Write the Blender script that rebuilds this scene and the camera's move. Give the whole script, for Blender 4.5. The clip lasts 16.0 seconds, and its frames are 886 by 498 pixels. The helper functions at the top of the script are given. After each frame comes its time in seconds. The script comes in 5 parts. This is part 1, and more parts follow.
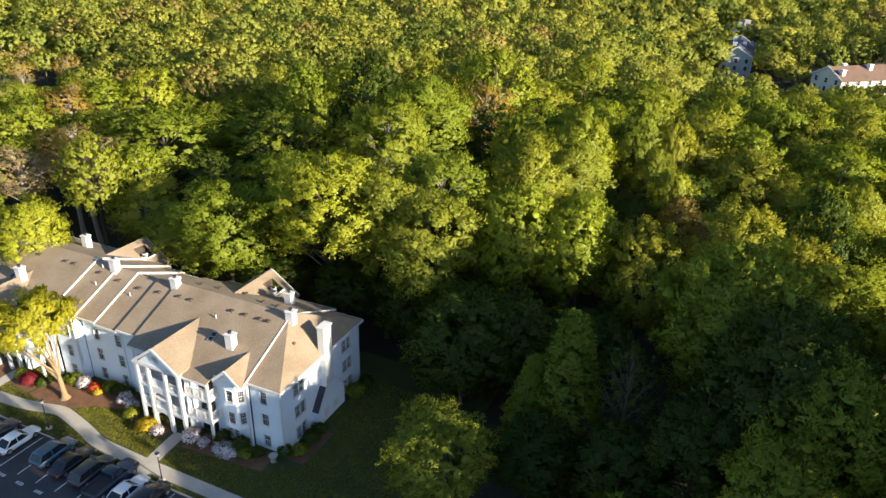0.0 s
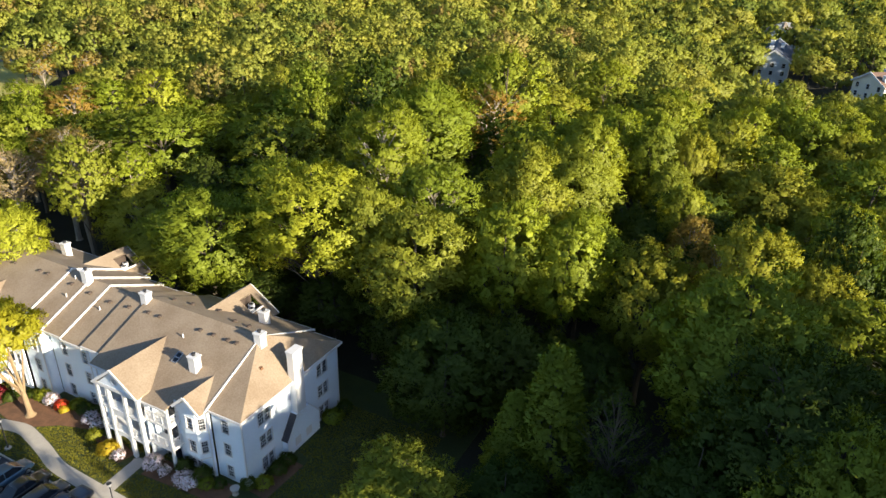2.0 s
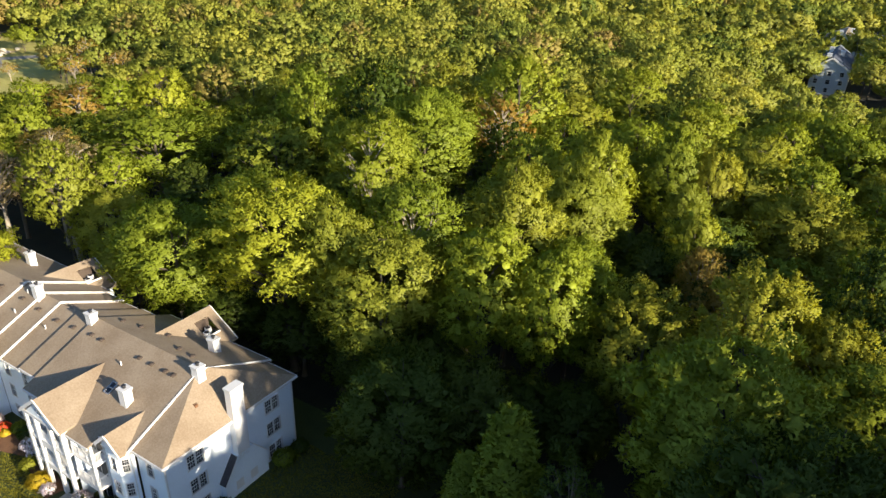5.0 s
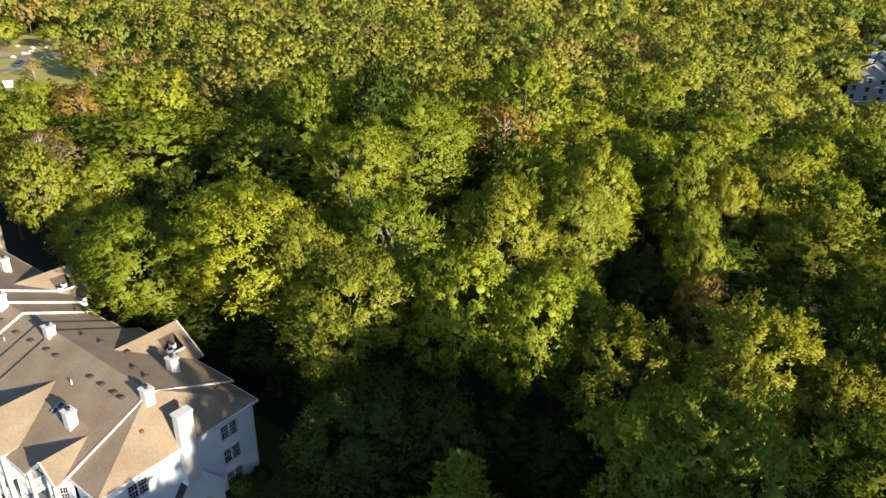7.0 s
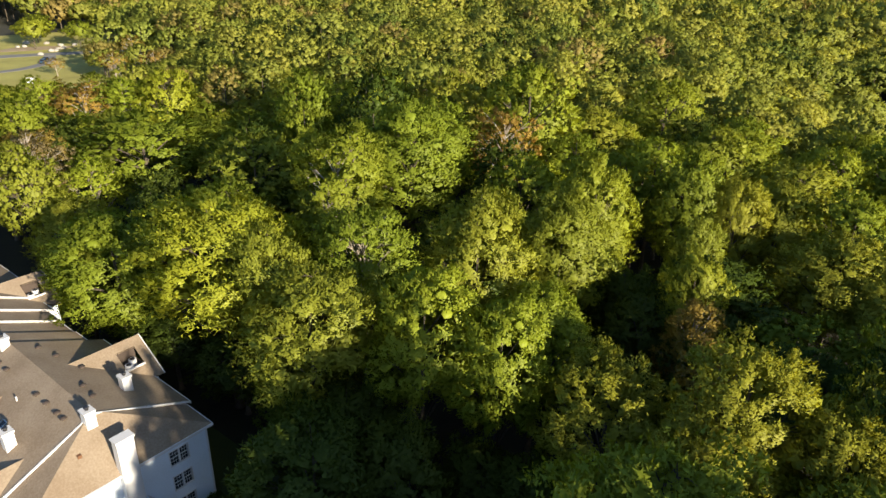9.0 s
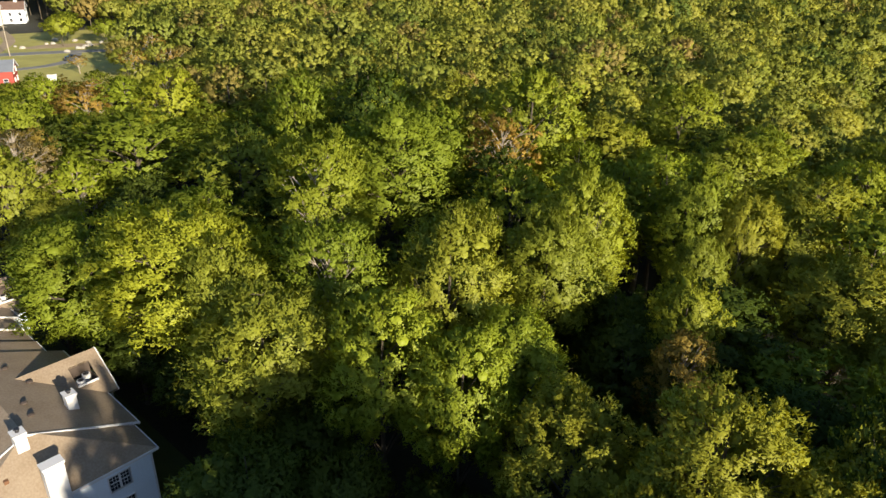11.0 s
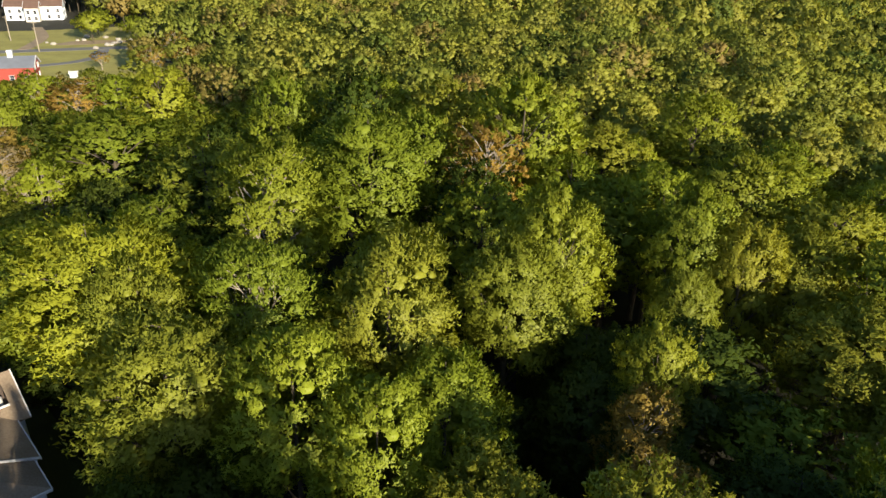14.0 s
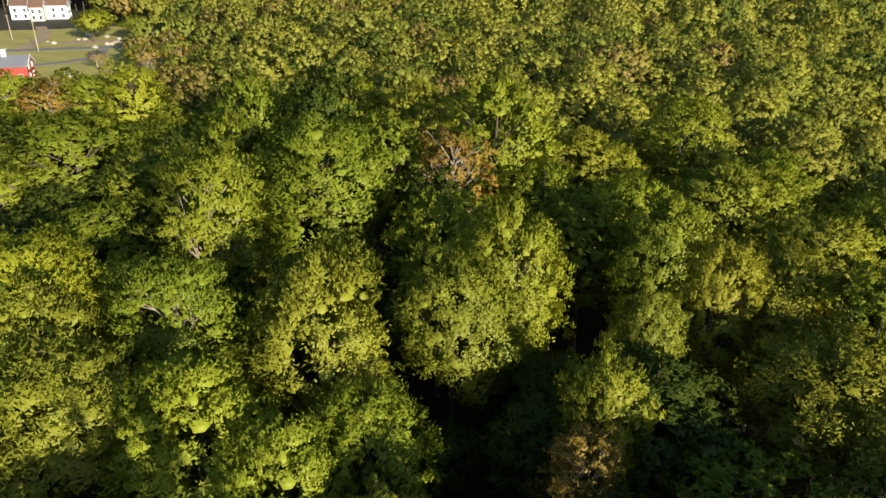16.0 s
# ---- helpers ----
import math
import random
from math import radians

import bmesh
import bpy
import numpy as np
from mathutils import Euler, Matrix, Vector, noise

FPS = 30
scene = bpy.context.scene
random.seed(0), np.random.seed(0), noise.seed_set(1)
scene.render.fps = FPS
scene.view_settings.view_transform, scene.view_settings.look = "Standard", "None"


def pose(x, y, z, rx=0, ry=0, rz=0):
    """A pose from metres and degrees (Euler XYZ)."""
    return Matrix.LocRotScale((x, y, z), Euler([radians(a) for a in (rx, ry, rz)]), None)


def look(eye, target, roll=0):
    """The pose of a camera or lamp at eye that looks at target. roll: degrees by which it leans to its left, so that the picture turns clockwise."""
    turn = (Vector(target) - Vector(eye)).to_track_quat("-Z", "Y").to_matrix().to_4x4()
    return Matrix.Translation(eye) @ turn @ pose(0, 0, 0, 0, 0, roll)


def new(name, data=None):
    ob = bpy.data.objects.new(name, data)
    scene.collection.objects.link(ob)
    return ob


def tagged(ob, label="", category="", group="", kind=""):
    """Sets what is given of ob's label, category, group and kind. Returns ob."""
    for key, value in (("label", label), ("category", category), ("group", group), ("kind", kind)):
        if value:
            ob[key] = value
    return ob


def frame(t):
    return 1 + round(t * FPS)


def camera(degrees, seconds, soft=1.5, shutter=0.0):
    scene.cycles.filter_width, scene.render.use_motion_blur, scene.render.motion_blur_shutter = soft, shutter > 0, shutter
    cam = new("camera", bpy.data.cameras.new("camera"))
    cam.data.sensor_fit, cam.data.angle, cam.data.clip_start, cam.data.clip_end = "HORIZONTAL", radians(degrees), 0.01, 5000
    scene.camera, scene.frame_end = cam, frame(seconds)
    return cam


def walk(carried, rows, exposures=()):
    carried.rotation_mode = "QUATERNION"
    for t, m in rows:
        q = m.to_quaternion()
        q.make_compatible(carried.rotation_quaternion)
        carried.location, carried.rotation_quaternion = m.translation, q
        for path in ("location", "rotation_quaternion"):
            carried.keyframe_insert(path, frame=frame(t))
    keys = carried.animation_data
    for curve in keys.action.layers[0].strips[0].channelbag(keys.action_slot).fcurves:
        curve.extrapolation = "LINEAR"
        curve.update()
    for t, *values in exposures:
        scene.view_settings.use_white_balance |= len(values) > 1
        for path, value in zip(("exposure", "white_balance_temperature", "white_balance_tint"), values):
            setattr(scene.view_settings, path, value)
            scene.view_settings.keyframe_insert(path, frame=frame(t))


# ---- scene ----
cam = camera(65.8, 16.0)
METRES, EYE, TILT, LEAN, TURN = 63.0, 51.0, 0.0, 0.0, -1.0
ROWS = [
    (0.0, 0.0, 0.0, 0.0, 0.59, -25.16, -1.25),
    (0.5, 0.0202, 0.0243, -0.0011, 1.36, -25.18, -1.26),
    (1.0, 0.0407, 0.0491, -0.0022, 2.12, -25.21, -1.26),
    (1.5, 0.0613, 0.0741, -0.0032, 2.87, -25.23, -1.25),
    (2.0, 0.0818, 0.099, -0.0047, 3.63, -25.24, -1.24),
    (2.5, 0.1019, 0.1232, -0.0058, 4.39, -25.26, -1.24),
    (3.0, 0.1226, 0.1486, -0.0069, 5.18, -25.27, -1.25),
    (3.5, 0.1426, 0.1733, -0.0083, 5.94, -25.27, -1.25),
    (4.0, 0.1627, 0.1969, -0.0098, 6.71, -25.29, -1.26),
    (6.5, 0.2607, 0.3178, -0.0166, 10.59, -25.31, -1.29),
    (7.0, 0.2796, 0.3424, -0.0178, 11.36, -25.32, -1.29),
    (7.5, 0.2978, 0.3666, -0.0192, 12.13, -25.33, -1.31),
    (8.0, 0.3161, 0.3908, -0.0205, 12.9, -25.35, -1.32),
    (8.5, 0.3339, 0.4155, -0.0221, 13.67, -25.37, -1.34),
    (9.0, 0.3517, 0.4407, -0.0235, 14.44, -25.36, -1.34),
    (11.5, 0.4356, 0.5695, -0.0322, 18.29, -25.46, -1.31),
    (12.0, 0.4498, 0.5954, -0.0336, 19.05, -25.47, -1.31),
    (12.5, 0.4644, 0.6222, -0.0362, 19.84, -25.48, -1.32),
    (13.0, 0.4789, 0.6491, -0.0386, 20.59, -25.49, -1.32),
    (13.5, 0.4943, 0.6762, -0.0413, 21.07, -25.5, -1.33),
    (14.0, 0.51, 0.7033, -0.0439, 21.46, -25.5, -1.34),
    (14.5, 0.5256, 0.7306, -0.0465, 21.85, -25.51, -1.32),
    (15.0, 0.5415, 0.7587, -0.0489, 22.2, -25.5, -1.33),
    (15.5, 0.5576, 0.7865, -0.0517, 22.54, -25.49, -1.3),
    (16.0, 0.5737, 0.8138, -0.0539, 22.89, -25.5, -1.29),
]
walk(cam, [(t, pose(0, 0, EYE, TILT, LEAN, TURN) @ pose(METRES * x, METRES * y, METRES * z, 90 + pitch, roll, yaw)) for t, x, y, z, yaw, pitch, roll in ROWS], exposures=[(0.0, 1.65), (8.0, 1.36), (16.0, 1.03)])

# ---- light ----
SUN_EL, SUN_AZ = 17.0, 125.0          # degrees; azimuth from +y towards +x
world = bpy.data.worlds.new("sky")
scene.world = world
world.use_nodes = True
_n = world.node_tree.nodes
_sky = _n.new("ShaderNodeTexSky")
_sky.sky_type, _sky.sun_disc = "NISHITA", False
_sky.ozone_density, _sky.dust_density = 3.0, 0.6
_sky.sun_elevation, _sky.sun_rotation = radians(SUN_EL), radians(SUN_AZ)
_n["Background"].inputs["Strength"].default_value = 0.073
world.node_tree.links.new(_sky.outputs["Color"], _n["Background"].inputs["Color"])
to_sun = Vector((math.sin(radians(SUN_AZ)) * math.cos(radians(SUN_EL)), math.cos(radians(SUN_AZ)) * math.cos(radians(SUN_EL)), math.sin(radians(SUN_EL))))
_l = bpy.data.lights.new("sun", "SUN")
_l.energy, _l.angle, _l.color = 4.3, radians(0.6), (1.0, 0.865, 0.64)
new("sun", _l).matrix_world = look(to_sun * 300, (0, 0, 0))


# ---- materials ----
def material(name, base, rough=0.8, vary=0.25, scale=1.0, fine=8.0, bump=0.2, metal=0.0, stretch=(1, 1, 1), second=None, by_object=0.0):
    """Base colour broken by two scales of noise, with fine relief."""
    m = bpy.data.materials.new(name)
    m.use_nodes = True
    nt = m.node_tree
    nd, lk = nt.nodes, nt.links
    bs = nd["Principled BSDF"]
    bs.inputs["Roughness"].default_value, bs.inputs["Metallic"].default_value = rough, metal
    co = nd.new("ShaderNodeTexCoord")
    mp = nd.new("ShaderNodeMapping")
    mp.inputs["Scale"].default_value = stretch
    lk.new(co.outputs["Object"], mp.inputs["Vector"])
    a, b = nd.new("ShaderNodeTexNoise"), nd.new("ShaderNodeTexNoise")
    for n, s in ((a, scale), (b, scale * fine)):
        n.inputs["Scale"].default_value, n.inputs["Detail"].default_value = s, 5
        lk.new(mp.outputs["Vector"], n.inputs["Vector"])
    mix = nd.new("ShaderNodeMix")
    mix.data_type = "RGBA"
    other = second or tuple(c * (1 - vary) for c in base)
    mix.inputs["A"].default_value, mix.inputs["B"].default_value = (*[min(1, c * (1 + vary * 0.4)) for c in base], 1), (*other, 1)
    add = nd.new("ShaderNodeMath")
    add.operation = "MULTIPLY_ADD"
    add.inputs[1].default_value = 0.45
    lk.new(b.outputs["Fac"], add.inputs[0])
    sc = nd.new("ShaderNodeMath")
    sc.operation = "MULTIPLY"
    sc.inputs[1].default_value = 0.55
    lk.new(a.outputs["Fac"], sc.inputs[0])
    lk.new(sc.outputs[0], add.inputs[2])
    mr = nd.new("ShaderNodeMapRange")
    mr.inputs["From Min"].default_value, mr.inputs["From Max"].default_value = 0.36, 0.64
    lk.new(add.outputs[0], mr.inputs["Value"])
    lk.new(mr.outputs["Result"], mix.inputs["Factor"])
    col = mix.outputs["Result"]
    if by_object:
        oi, hs = nd.new("ShaderNodeObjectInfo"), nd.new("ShaderNodeHueSaturation")
        r2 = nd.new("ShaderNodeMapRange")
        r2.inputs["To Min"].default_value, r2.inputs["To Max"].default_value = 1 - by_object, 1 + by_object
        lk.new(oi.outputs["Random"], r2.inputs["Value"])
        lk.new(r2.outputs["Result"], hs.inputs["Value"])
        lk.new(col, hs.inputs["Color"])
        col = hs.outputs["Color"]
    lk.new(col, bs.inputs["Base Color"])
    if bump:
        bp = nd.new("ShaderNodeBump")
        bp.inputs["Strength"].default_value, bp.inputs["Distance"].default_value = bump, 0.05
        lk.new(b.outputs["Fac"], bp.inputs["Height"])
        lk.new(bp.outputs["Normal"], bs.inputs["Normal"])
    return m


def foliage(name, base, vary=0.12, hue=0.011, glow=0.34, grain=4.2):
    """Leaf: diffuse with light through it; varies tree by tree and leaf by leaf."""
    m = bpy.data.materials.new(name)
    m.use_nodes = True
    nt = m.node_tree
    nd, lk = nt.nodes, nt.links
    nd.remove(nd["Principled BSDF"])
    geo, oi = nd.new("ShaderNodeNewGeometry"), nd.new("ShaderNodeObjectInfo")
    hs = nd.new("ShaderNodeHueSaturation")
    hs.inputs["Color"].default_value = (base[0] * 1.47, base[1] * 1.33, base[2] * 1.6, 1)
    rv, rh = nd.new("ShaderNodeMapRange"), nd.new("ShaderNodeMapRange")
    rv.inputs["To Min"].default_value, rv.inputs["To Max"].default_value = 1 - vary, 1 + vary
    rh.inputs["To Min"].default_value, rh.inputs["To Max"].default_value = 0.5 - hue, 0.5 + hue
    co = nd.new("ShaderNodeTexCoord")
    vo, no = nd.new("ShaderNodeTexVoronoi"), nd.new("ShaderNodeTexNoise")
    vo.inputs["Scale"].default_value, no.inputs["Scale"].default_value = grain, grain * 0.4
    no.inputs["Detail"].default_value = 4
    warp = nd.new("ShaderNodeMix")
    warp.data_type = "VECTOR"
    warp.inputs["Factor"].default_value = 0.22
    lk.new(co.outputs["Object"], no.inputs["Vector"])
    lk.new(co.outputs["Object"], warp.inputs["A"])
    lk.new(no.outputs["Color"], warp.inputs["B"])
    lk.new(warp.outputs["Result"], vo.inputs["Vector"])
    cell = nd.new("ShaderNodeMath")
    cell.operation = "ADD"
    lk.new(geo.outputs["Random Per Island"], cell.inputs[0])
    lk.new(vo.outputs["Color"], cell.inputs[1])
    half = nd.new("ShaderNodeMath")
    half.operation = "MULTIPLY"
    half.inputs[1].default_value = 0.5
    lk.new(cell.outputs[0], half.inputs[0])
    lk.new(half.outputs[0], rv.inputs["Value"])
    rel = nd.new("ShaderNodeBump")
    rel.invert = True
    rel.inputs["Strength"].default_value, rel.inputs["Distance"].default_value = 0.35, 0.4 / grain
    lk.new(vo.outputs["Distance"], rel.inputs["Height"])
    own, add, wrap = nd.new("ShaderNodeAttribute"), nd.new("ShaderNodeMath"), nd.new("ShaderNodeMath")
    own.attribute_name = "tint"
    wrap.operation = "FRACT"
    lk.new(own.outputs["Fac"], add.inputs[0])
    lk.new(oi.outputs["Random"], add.inputs[1])
    lk.new(add.outputs[0], wrap.inputs[0])
    lk.new(wrap.outputs[0], rh.inputs["Value"])
    tone_of, by = nd.new("ShaderNodeMapRange"), nd.new("ShaderNodeMath")
    tone_of.inputs["To Min"].default_value, tone_of.inputs["To Max"].default_value = 1.10, 0.90
    by.operation = "MULTIPLY"
    lk.new(wrap.outputs[0], tone_of.inputs["Value"])
    lk.new(tone_of.outputs["Result"], by.inputs[0])
    lk.new(rv.outputs["Result"], by.inputs[1])
    lk.new(by.outputs[0], hs.inputs["Value"])
    lk.new(rh.outputs["Result"], hs.inputs["Hue"])
    df, tr, gl = nd.new("ShaderNodeBsdfDiffuse"), nd.new("ShaderNodeBsdfTranslucent"), nd.new("ShaderNodeBsdfGlossy")
    gl.inputs["Roughness"].default_value = 0.5
    for s in (df, tr, gl):
        lk.new(rel.outputs["Normal"], s.inputs["Normal"])
    lk.new(hs.outputs["Color"], df.inputs["Color"])
    warm = nd.new("ShaderNodeMix")
    warm.data_type, warm.blend_type = "RGBA", "MULTIPLY"
    warm.inputs["Factor"].default_value = 1.0
    warm.inputs["B"].default_value = (1.25, 1.15, 0.5, 1)
    lk.new(hs.outputs["Color"], warm.inputs["A"])
    lk.new(warm.outputs["Result"], tr.inputs["Color"])
    mx = nd.new("ShaderNodeMixShader")
    mx.inputs["Fac"].default_value = glow
    lk.new(df.outputs[0], mx.inputs[1])
    lk.new(tr.outputs[0], mx.inputs[2])
    mg = nd.new("ShaderNodeMixShader")
    mg.inputs["Fac"].default_value = 0.015
    lk.new(mx.outputs[0], mg.inputs[1])
    lk.new(gl.outputs[0], mg.inputs[2])
    lk.new(mg.outputs[0], nd["Material Output"].inputs["Surface"])
    return m


SIDING = material("white_vinyl_siding", (0.74, 0.82, 0.92), 0.6, 0.08, 0.3, 20, 0.1)
TRIM = material("white_trim_paint", (0.67, 0.67, 0.69), 0.5, 0.06, 0.5, 10, 0.05)
SHINGLE = material("brown_asphalt_shingle", (0.258, 0.206, 0.152), 0.9, 0.3, 0.35, 16, 0.5, stretch=(1, 1, 1), second=(0.205, 0.152, 0.105))
VENT = material("dark_brown_vent", (0.075, 0.055, 0.045), 0.8, 0.2, 3, 6, 0.1)
DARKROOF = material("dark_shingle", (0.05, 0.05, 0.06), 0.9, 0.3, 0.5, 12, 0.4)
GLASS = material("dark_window_glass", (0.02, 0.025, 0.035), 0.08, 0.3, 0.4, 3, 0.0)
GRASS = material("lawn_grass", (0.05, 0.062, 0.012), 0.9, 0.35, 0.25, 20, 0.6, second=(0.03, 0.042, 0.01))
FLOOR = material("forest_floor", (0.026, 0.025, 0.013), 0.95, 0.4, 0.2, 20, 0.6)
MULCH = material("brown_mulch", (0.17, 0.085, 0.045), 0.95, 0.4, 1.0, 12, 0.7)
CONCRETE = material("pale_concrete", (0.42, 0.39, 0.35), 0.85, 0.18, 0.6, 20, 0.2)
ASPHALT = material("asphalt", (0.055, 0.056, 0.062), 0.9, 0.3, 0.3, 40, 0.4)
LINE = material("white_line_paint", (0.7, 0.7, 0.7), 0.8, 0.2, 2, 8, 0.1)
BARK = material("grey_brown_bark", (0.11, 0.09, 0.065), 0.95, 0.4, 1.5, 8, 0.8, stretch=(1, 1, 0.25))
PALEBARK = material("pale_bark", (0.36, 0.31, 0.25), 0.9, 0.35, 1.5, 8, 0.6, stretch=(1, 1, 0.25))
RUBBER = material("black_rubber", (0.02, 0.02, 0.02), 0.8, 0.2, 4, 8, 0.1)
ALLOY = material("alloy_metal", (0.55, 0.55, 0.57), 0.35, 0.1, 4, 8, 0.0, metal=0.9)
DARKMETAL = material("dark_metal", (0.035, 0.035, 0.04), 0.5, 0.2, 4, 8, 0.1, metal=0.3)

LEAF_YELLOW = foliage("yellow_green_leaf", (0.214, 0.270, 0.020))
LEAF_LIME = foliage("lime_leaf", (0.208, 0.238, 0.022))
LEAF_GREEN = foliage("fresh_green_leaf", (0.170, 0.222, 0.018))
LEAF_OLIVE = foliage("olive_leaf", (0.187, 0.226, 0.022))
# Deep green with the hollow's shade put into the colour
LEAF_DEEP_SHADED = foliage("deep_green_shaded_leaf", (0.052, 0.084, 0.010))
# Shaded copy of the fresh green, for low trees in the hollow
LEAF_GREEN_SHADED = foliage("fresh_green_shaded_leaf", (0.072, 0.106, 0.012))
LEAF_RUST = foliage("rusty_leaf", (0.245, 0.190, 0.035))
LEAF_PALE = foliage("pale_bud", (0.265, 0.225, 0.095))
# Far copies of the leaf colours, with golden light and haze in the tint
FAR_LIT_GOLD = foliage("golden_far_lit_leaf", (0.200, 0.234, 0.030), vary=0.12, grain=1.7)
FAR_LIT_GREEN = foliage("green_far_lit_leaf", (0.160, 0.200, 0.027), vary=0.12, grain=1.7)
FAR_LIT_OLIVE = foliage("olive_far_lit_leaf", (0.186, 0.215, 0.031), vary=0.12, grain=1.7)
FAR_LIT_DEEP = foliage("deep_far_lit_leaf", (0.096, 0.138, 0.020), vary=0.12, grain=1.7)
FAR_LIT_RUST = foliage("tan_far_lit_leaf", (0.195, 0.175, 0.040), vary=0.12, grain=1.7)


# ---- building blocks ----
def part(name, bm, mat, parent=None, label=""):
    """Links a bmesh as one mesh object under a thing or part."""
    me = bpy.data.meshes.new(name)
    bm.normal_update()
    bm.to_mesh(me)
    bm.free()
    me.materials.append(mat)
    ob = new(name, me)
    ob.parent = parent
    if label:
        tagged(ob, label)
    return ob


def box(bm, x0, x1, y0, y1, z0, z1):
    vs = [bm.verts.new(p) for p in ((x0, y0, z0), (x1, y0, z0), (x1, y1, z0), (x0, y1, z0), (x0, y0, z1), (x1, y0, z1), (x1, y1, z1), (x0, y1, z1))]
    for f in ((3, 2, 1, 0), (4, 5, 6, 7), (0, 1, 5, 4), (1, 2, 6, 5), (2, 3, 7, 6), (3, 0, 4, 7)):
        bm.faces.new([vs[i] for i in f])
    return vs


def boxes(*rows):
    bm = bmesh.new()
    for r in rows:
        box(bm, *r)
    return bm


def slab(bm, pts, thick):
    """A plate with the polygon pts as its top, thick metres deep downwards."""
    top = [bm.verts.new(p) for p in pts]
    low = [bm.verts.new((p[0], p[1], p[2] - thick)) for p in pts]
    n = len(pts)
    bm.faces.new(top)
    bm.faces.new(low[::-1])
    for i in range(n):
        bm.faces.new((top[i], low[i], low[(i + 1) % n], top[(i + 1) % n]))
    bmesh.ops.recalc_face_normals(bm, faces=bm.faces)


def beam(bm, p, q, w, h):
    """A bar of width w and height h from p to q."""
    p, q = Vector(p), Vector(q)
    d = (q - p).normalized()
    s = d.cross(Vector((0, 0, 1)))
    s = s.normalized() * w / 2 if s.length > 1e-4 else Vector((w / 2, 0, 0))
    t = s.cross(d).normalized() * h / 2
    vs = [bm.verts.new(c + e) for c in (p, q) for e in (-s - t, s - t, s + t, -s + t)]
    for f in ((0, 1, 2, 3), (7, 6, 5, 4), (0, 4, 5, 1), (1, 5, 6, 2), (2, 6, 7, 3), (3, 7, 4, 0)):
        bm.faces.new([vs[i] for i in f])
    bmesh.ops.recalc_face_normals(bm, faces=bm.faces)


def tube(bm, pts, radii, sides=7):
    """A tapered tube through pts."""
    rings = []
    for i, (p, r) in enumerate(zip(pts, radii)):
        p = Vector(p)
        d = (Vector(pts[min(i + 1, len(pts) - 1)]) - Vector(pts[max(i - 1, 0)])).normalized()
        x = d.orthogonal().normalized()
        y = d.cross(x)
        rings.append([bm.verts.new(p + (x * math.cos(k * math.tau / sides) + y * math.sin(k * math.tau / sides)) * r) for k in range(sides)])
    for a, b in zip(rings, rings[1:]):
        for k in range(sides):
            bm.faces.new((a[k], a[(k + 1) % sides], b[(k + 1) % sides], b[k]))
    bm.faces.new(rings[0][::-1])
    bm.faces.new(rings[-1])


def thing(name, label, category, place=(0, 0, 0), turn=0.0, group="", kind=""):
    ob = new(name)
    ob.empty_display_size = 0.5
    ob.matrix_basis = pose(*place, 0, 0, turn)
    return tagged(ob, label, category, group, kind)


# the site's own axes: x along the front of the apartments (towards the end wall), y into the depth
SITE_TURN = -25.24
SITE = pose(-15.03, 56.03, 0, 0, 0, SITE_TURN)


def site(a, b, z=0.0):
    """World place of a point a metres along the front from the end corner and b metres deep."""
    return SITE @ Vector((-a, b, z))


# ---- trees ----
def sphere(level):
    """Corners and triangles of a unit icosphere."""
    bm = bmesh.new()
    bmesh.ops.create_icosphere(bm, subdivisions=level, radius=1.0)
    bm.verts.ensure_lookup_table()
    out = np.array([v.co[:] for v in bm.verts]), np.array([[v.index for v in f.verts] for f in bm.faces], dtype=np.int32)
    bm.free()
    return out


BALL = {k: sphere(k) for k in (1, 2)}
BALL[0] = np.array([(1, 0, 0), (0, 1, 0), (-1, 0, 0), (0, -1, 0), (0, 0, 1), (0, 0, -1)], dtype=float), np.array([(0, 1, 4), (1, 2, 4), (2, 3, 4), (3, 0, 4), (1, 0, 5), (2, 1, 5), (3, 2, 5), (0, 3, 5)], dtype=np.int32)


def normed(v):
    return v / (np.linalg.norm(v, axis=-1, keepdims=True) + 1e-9)


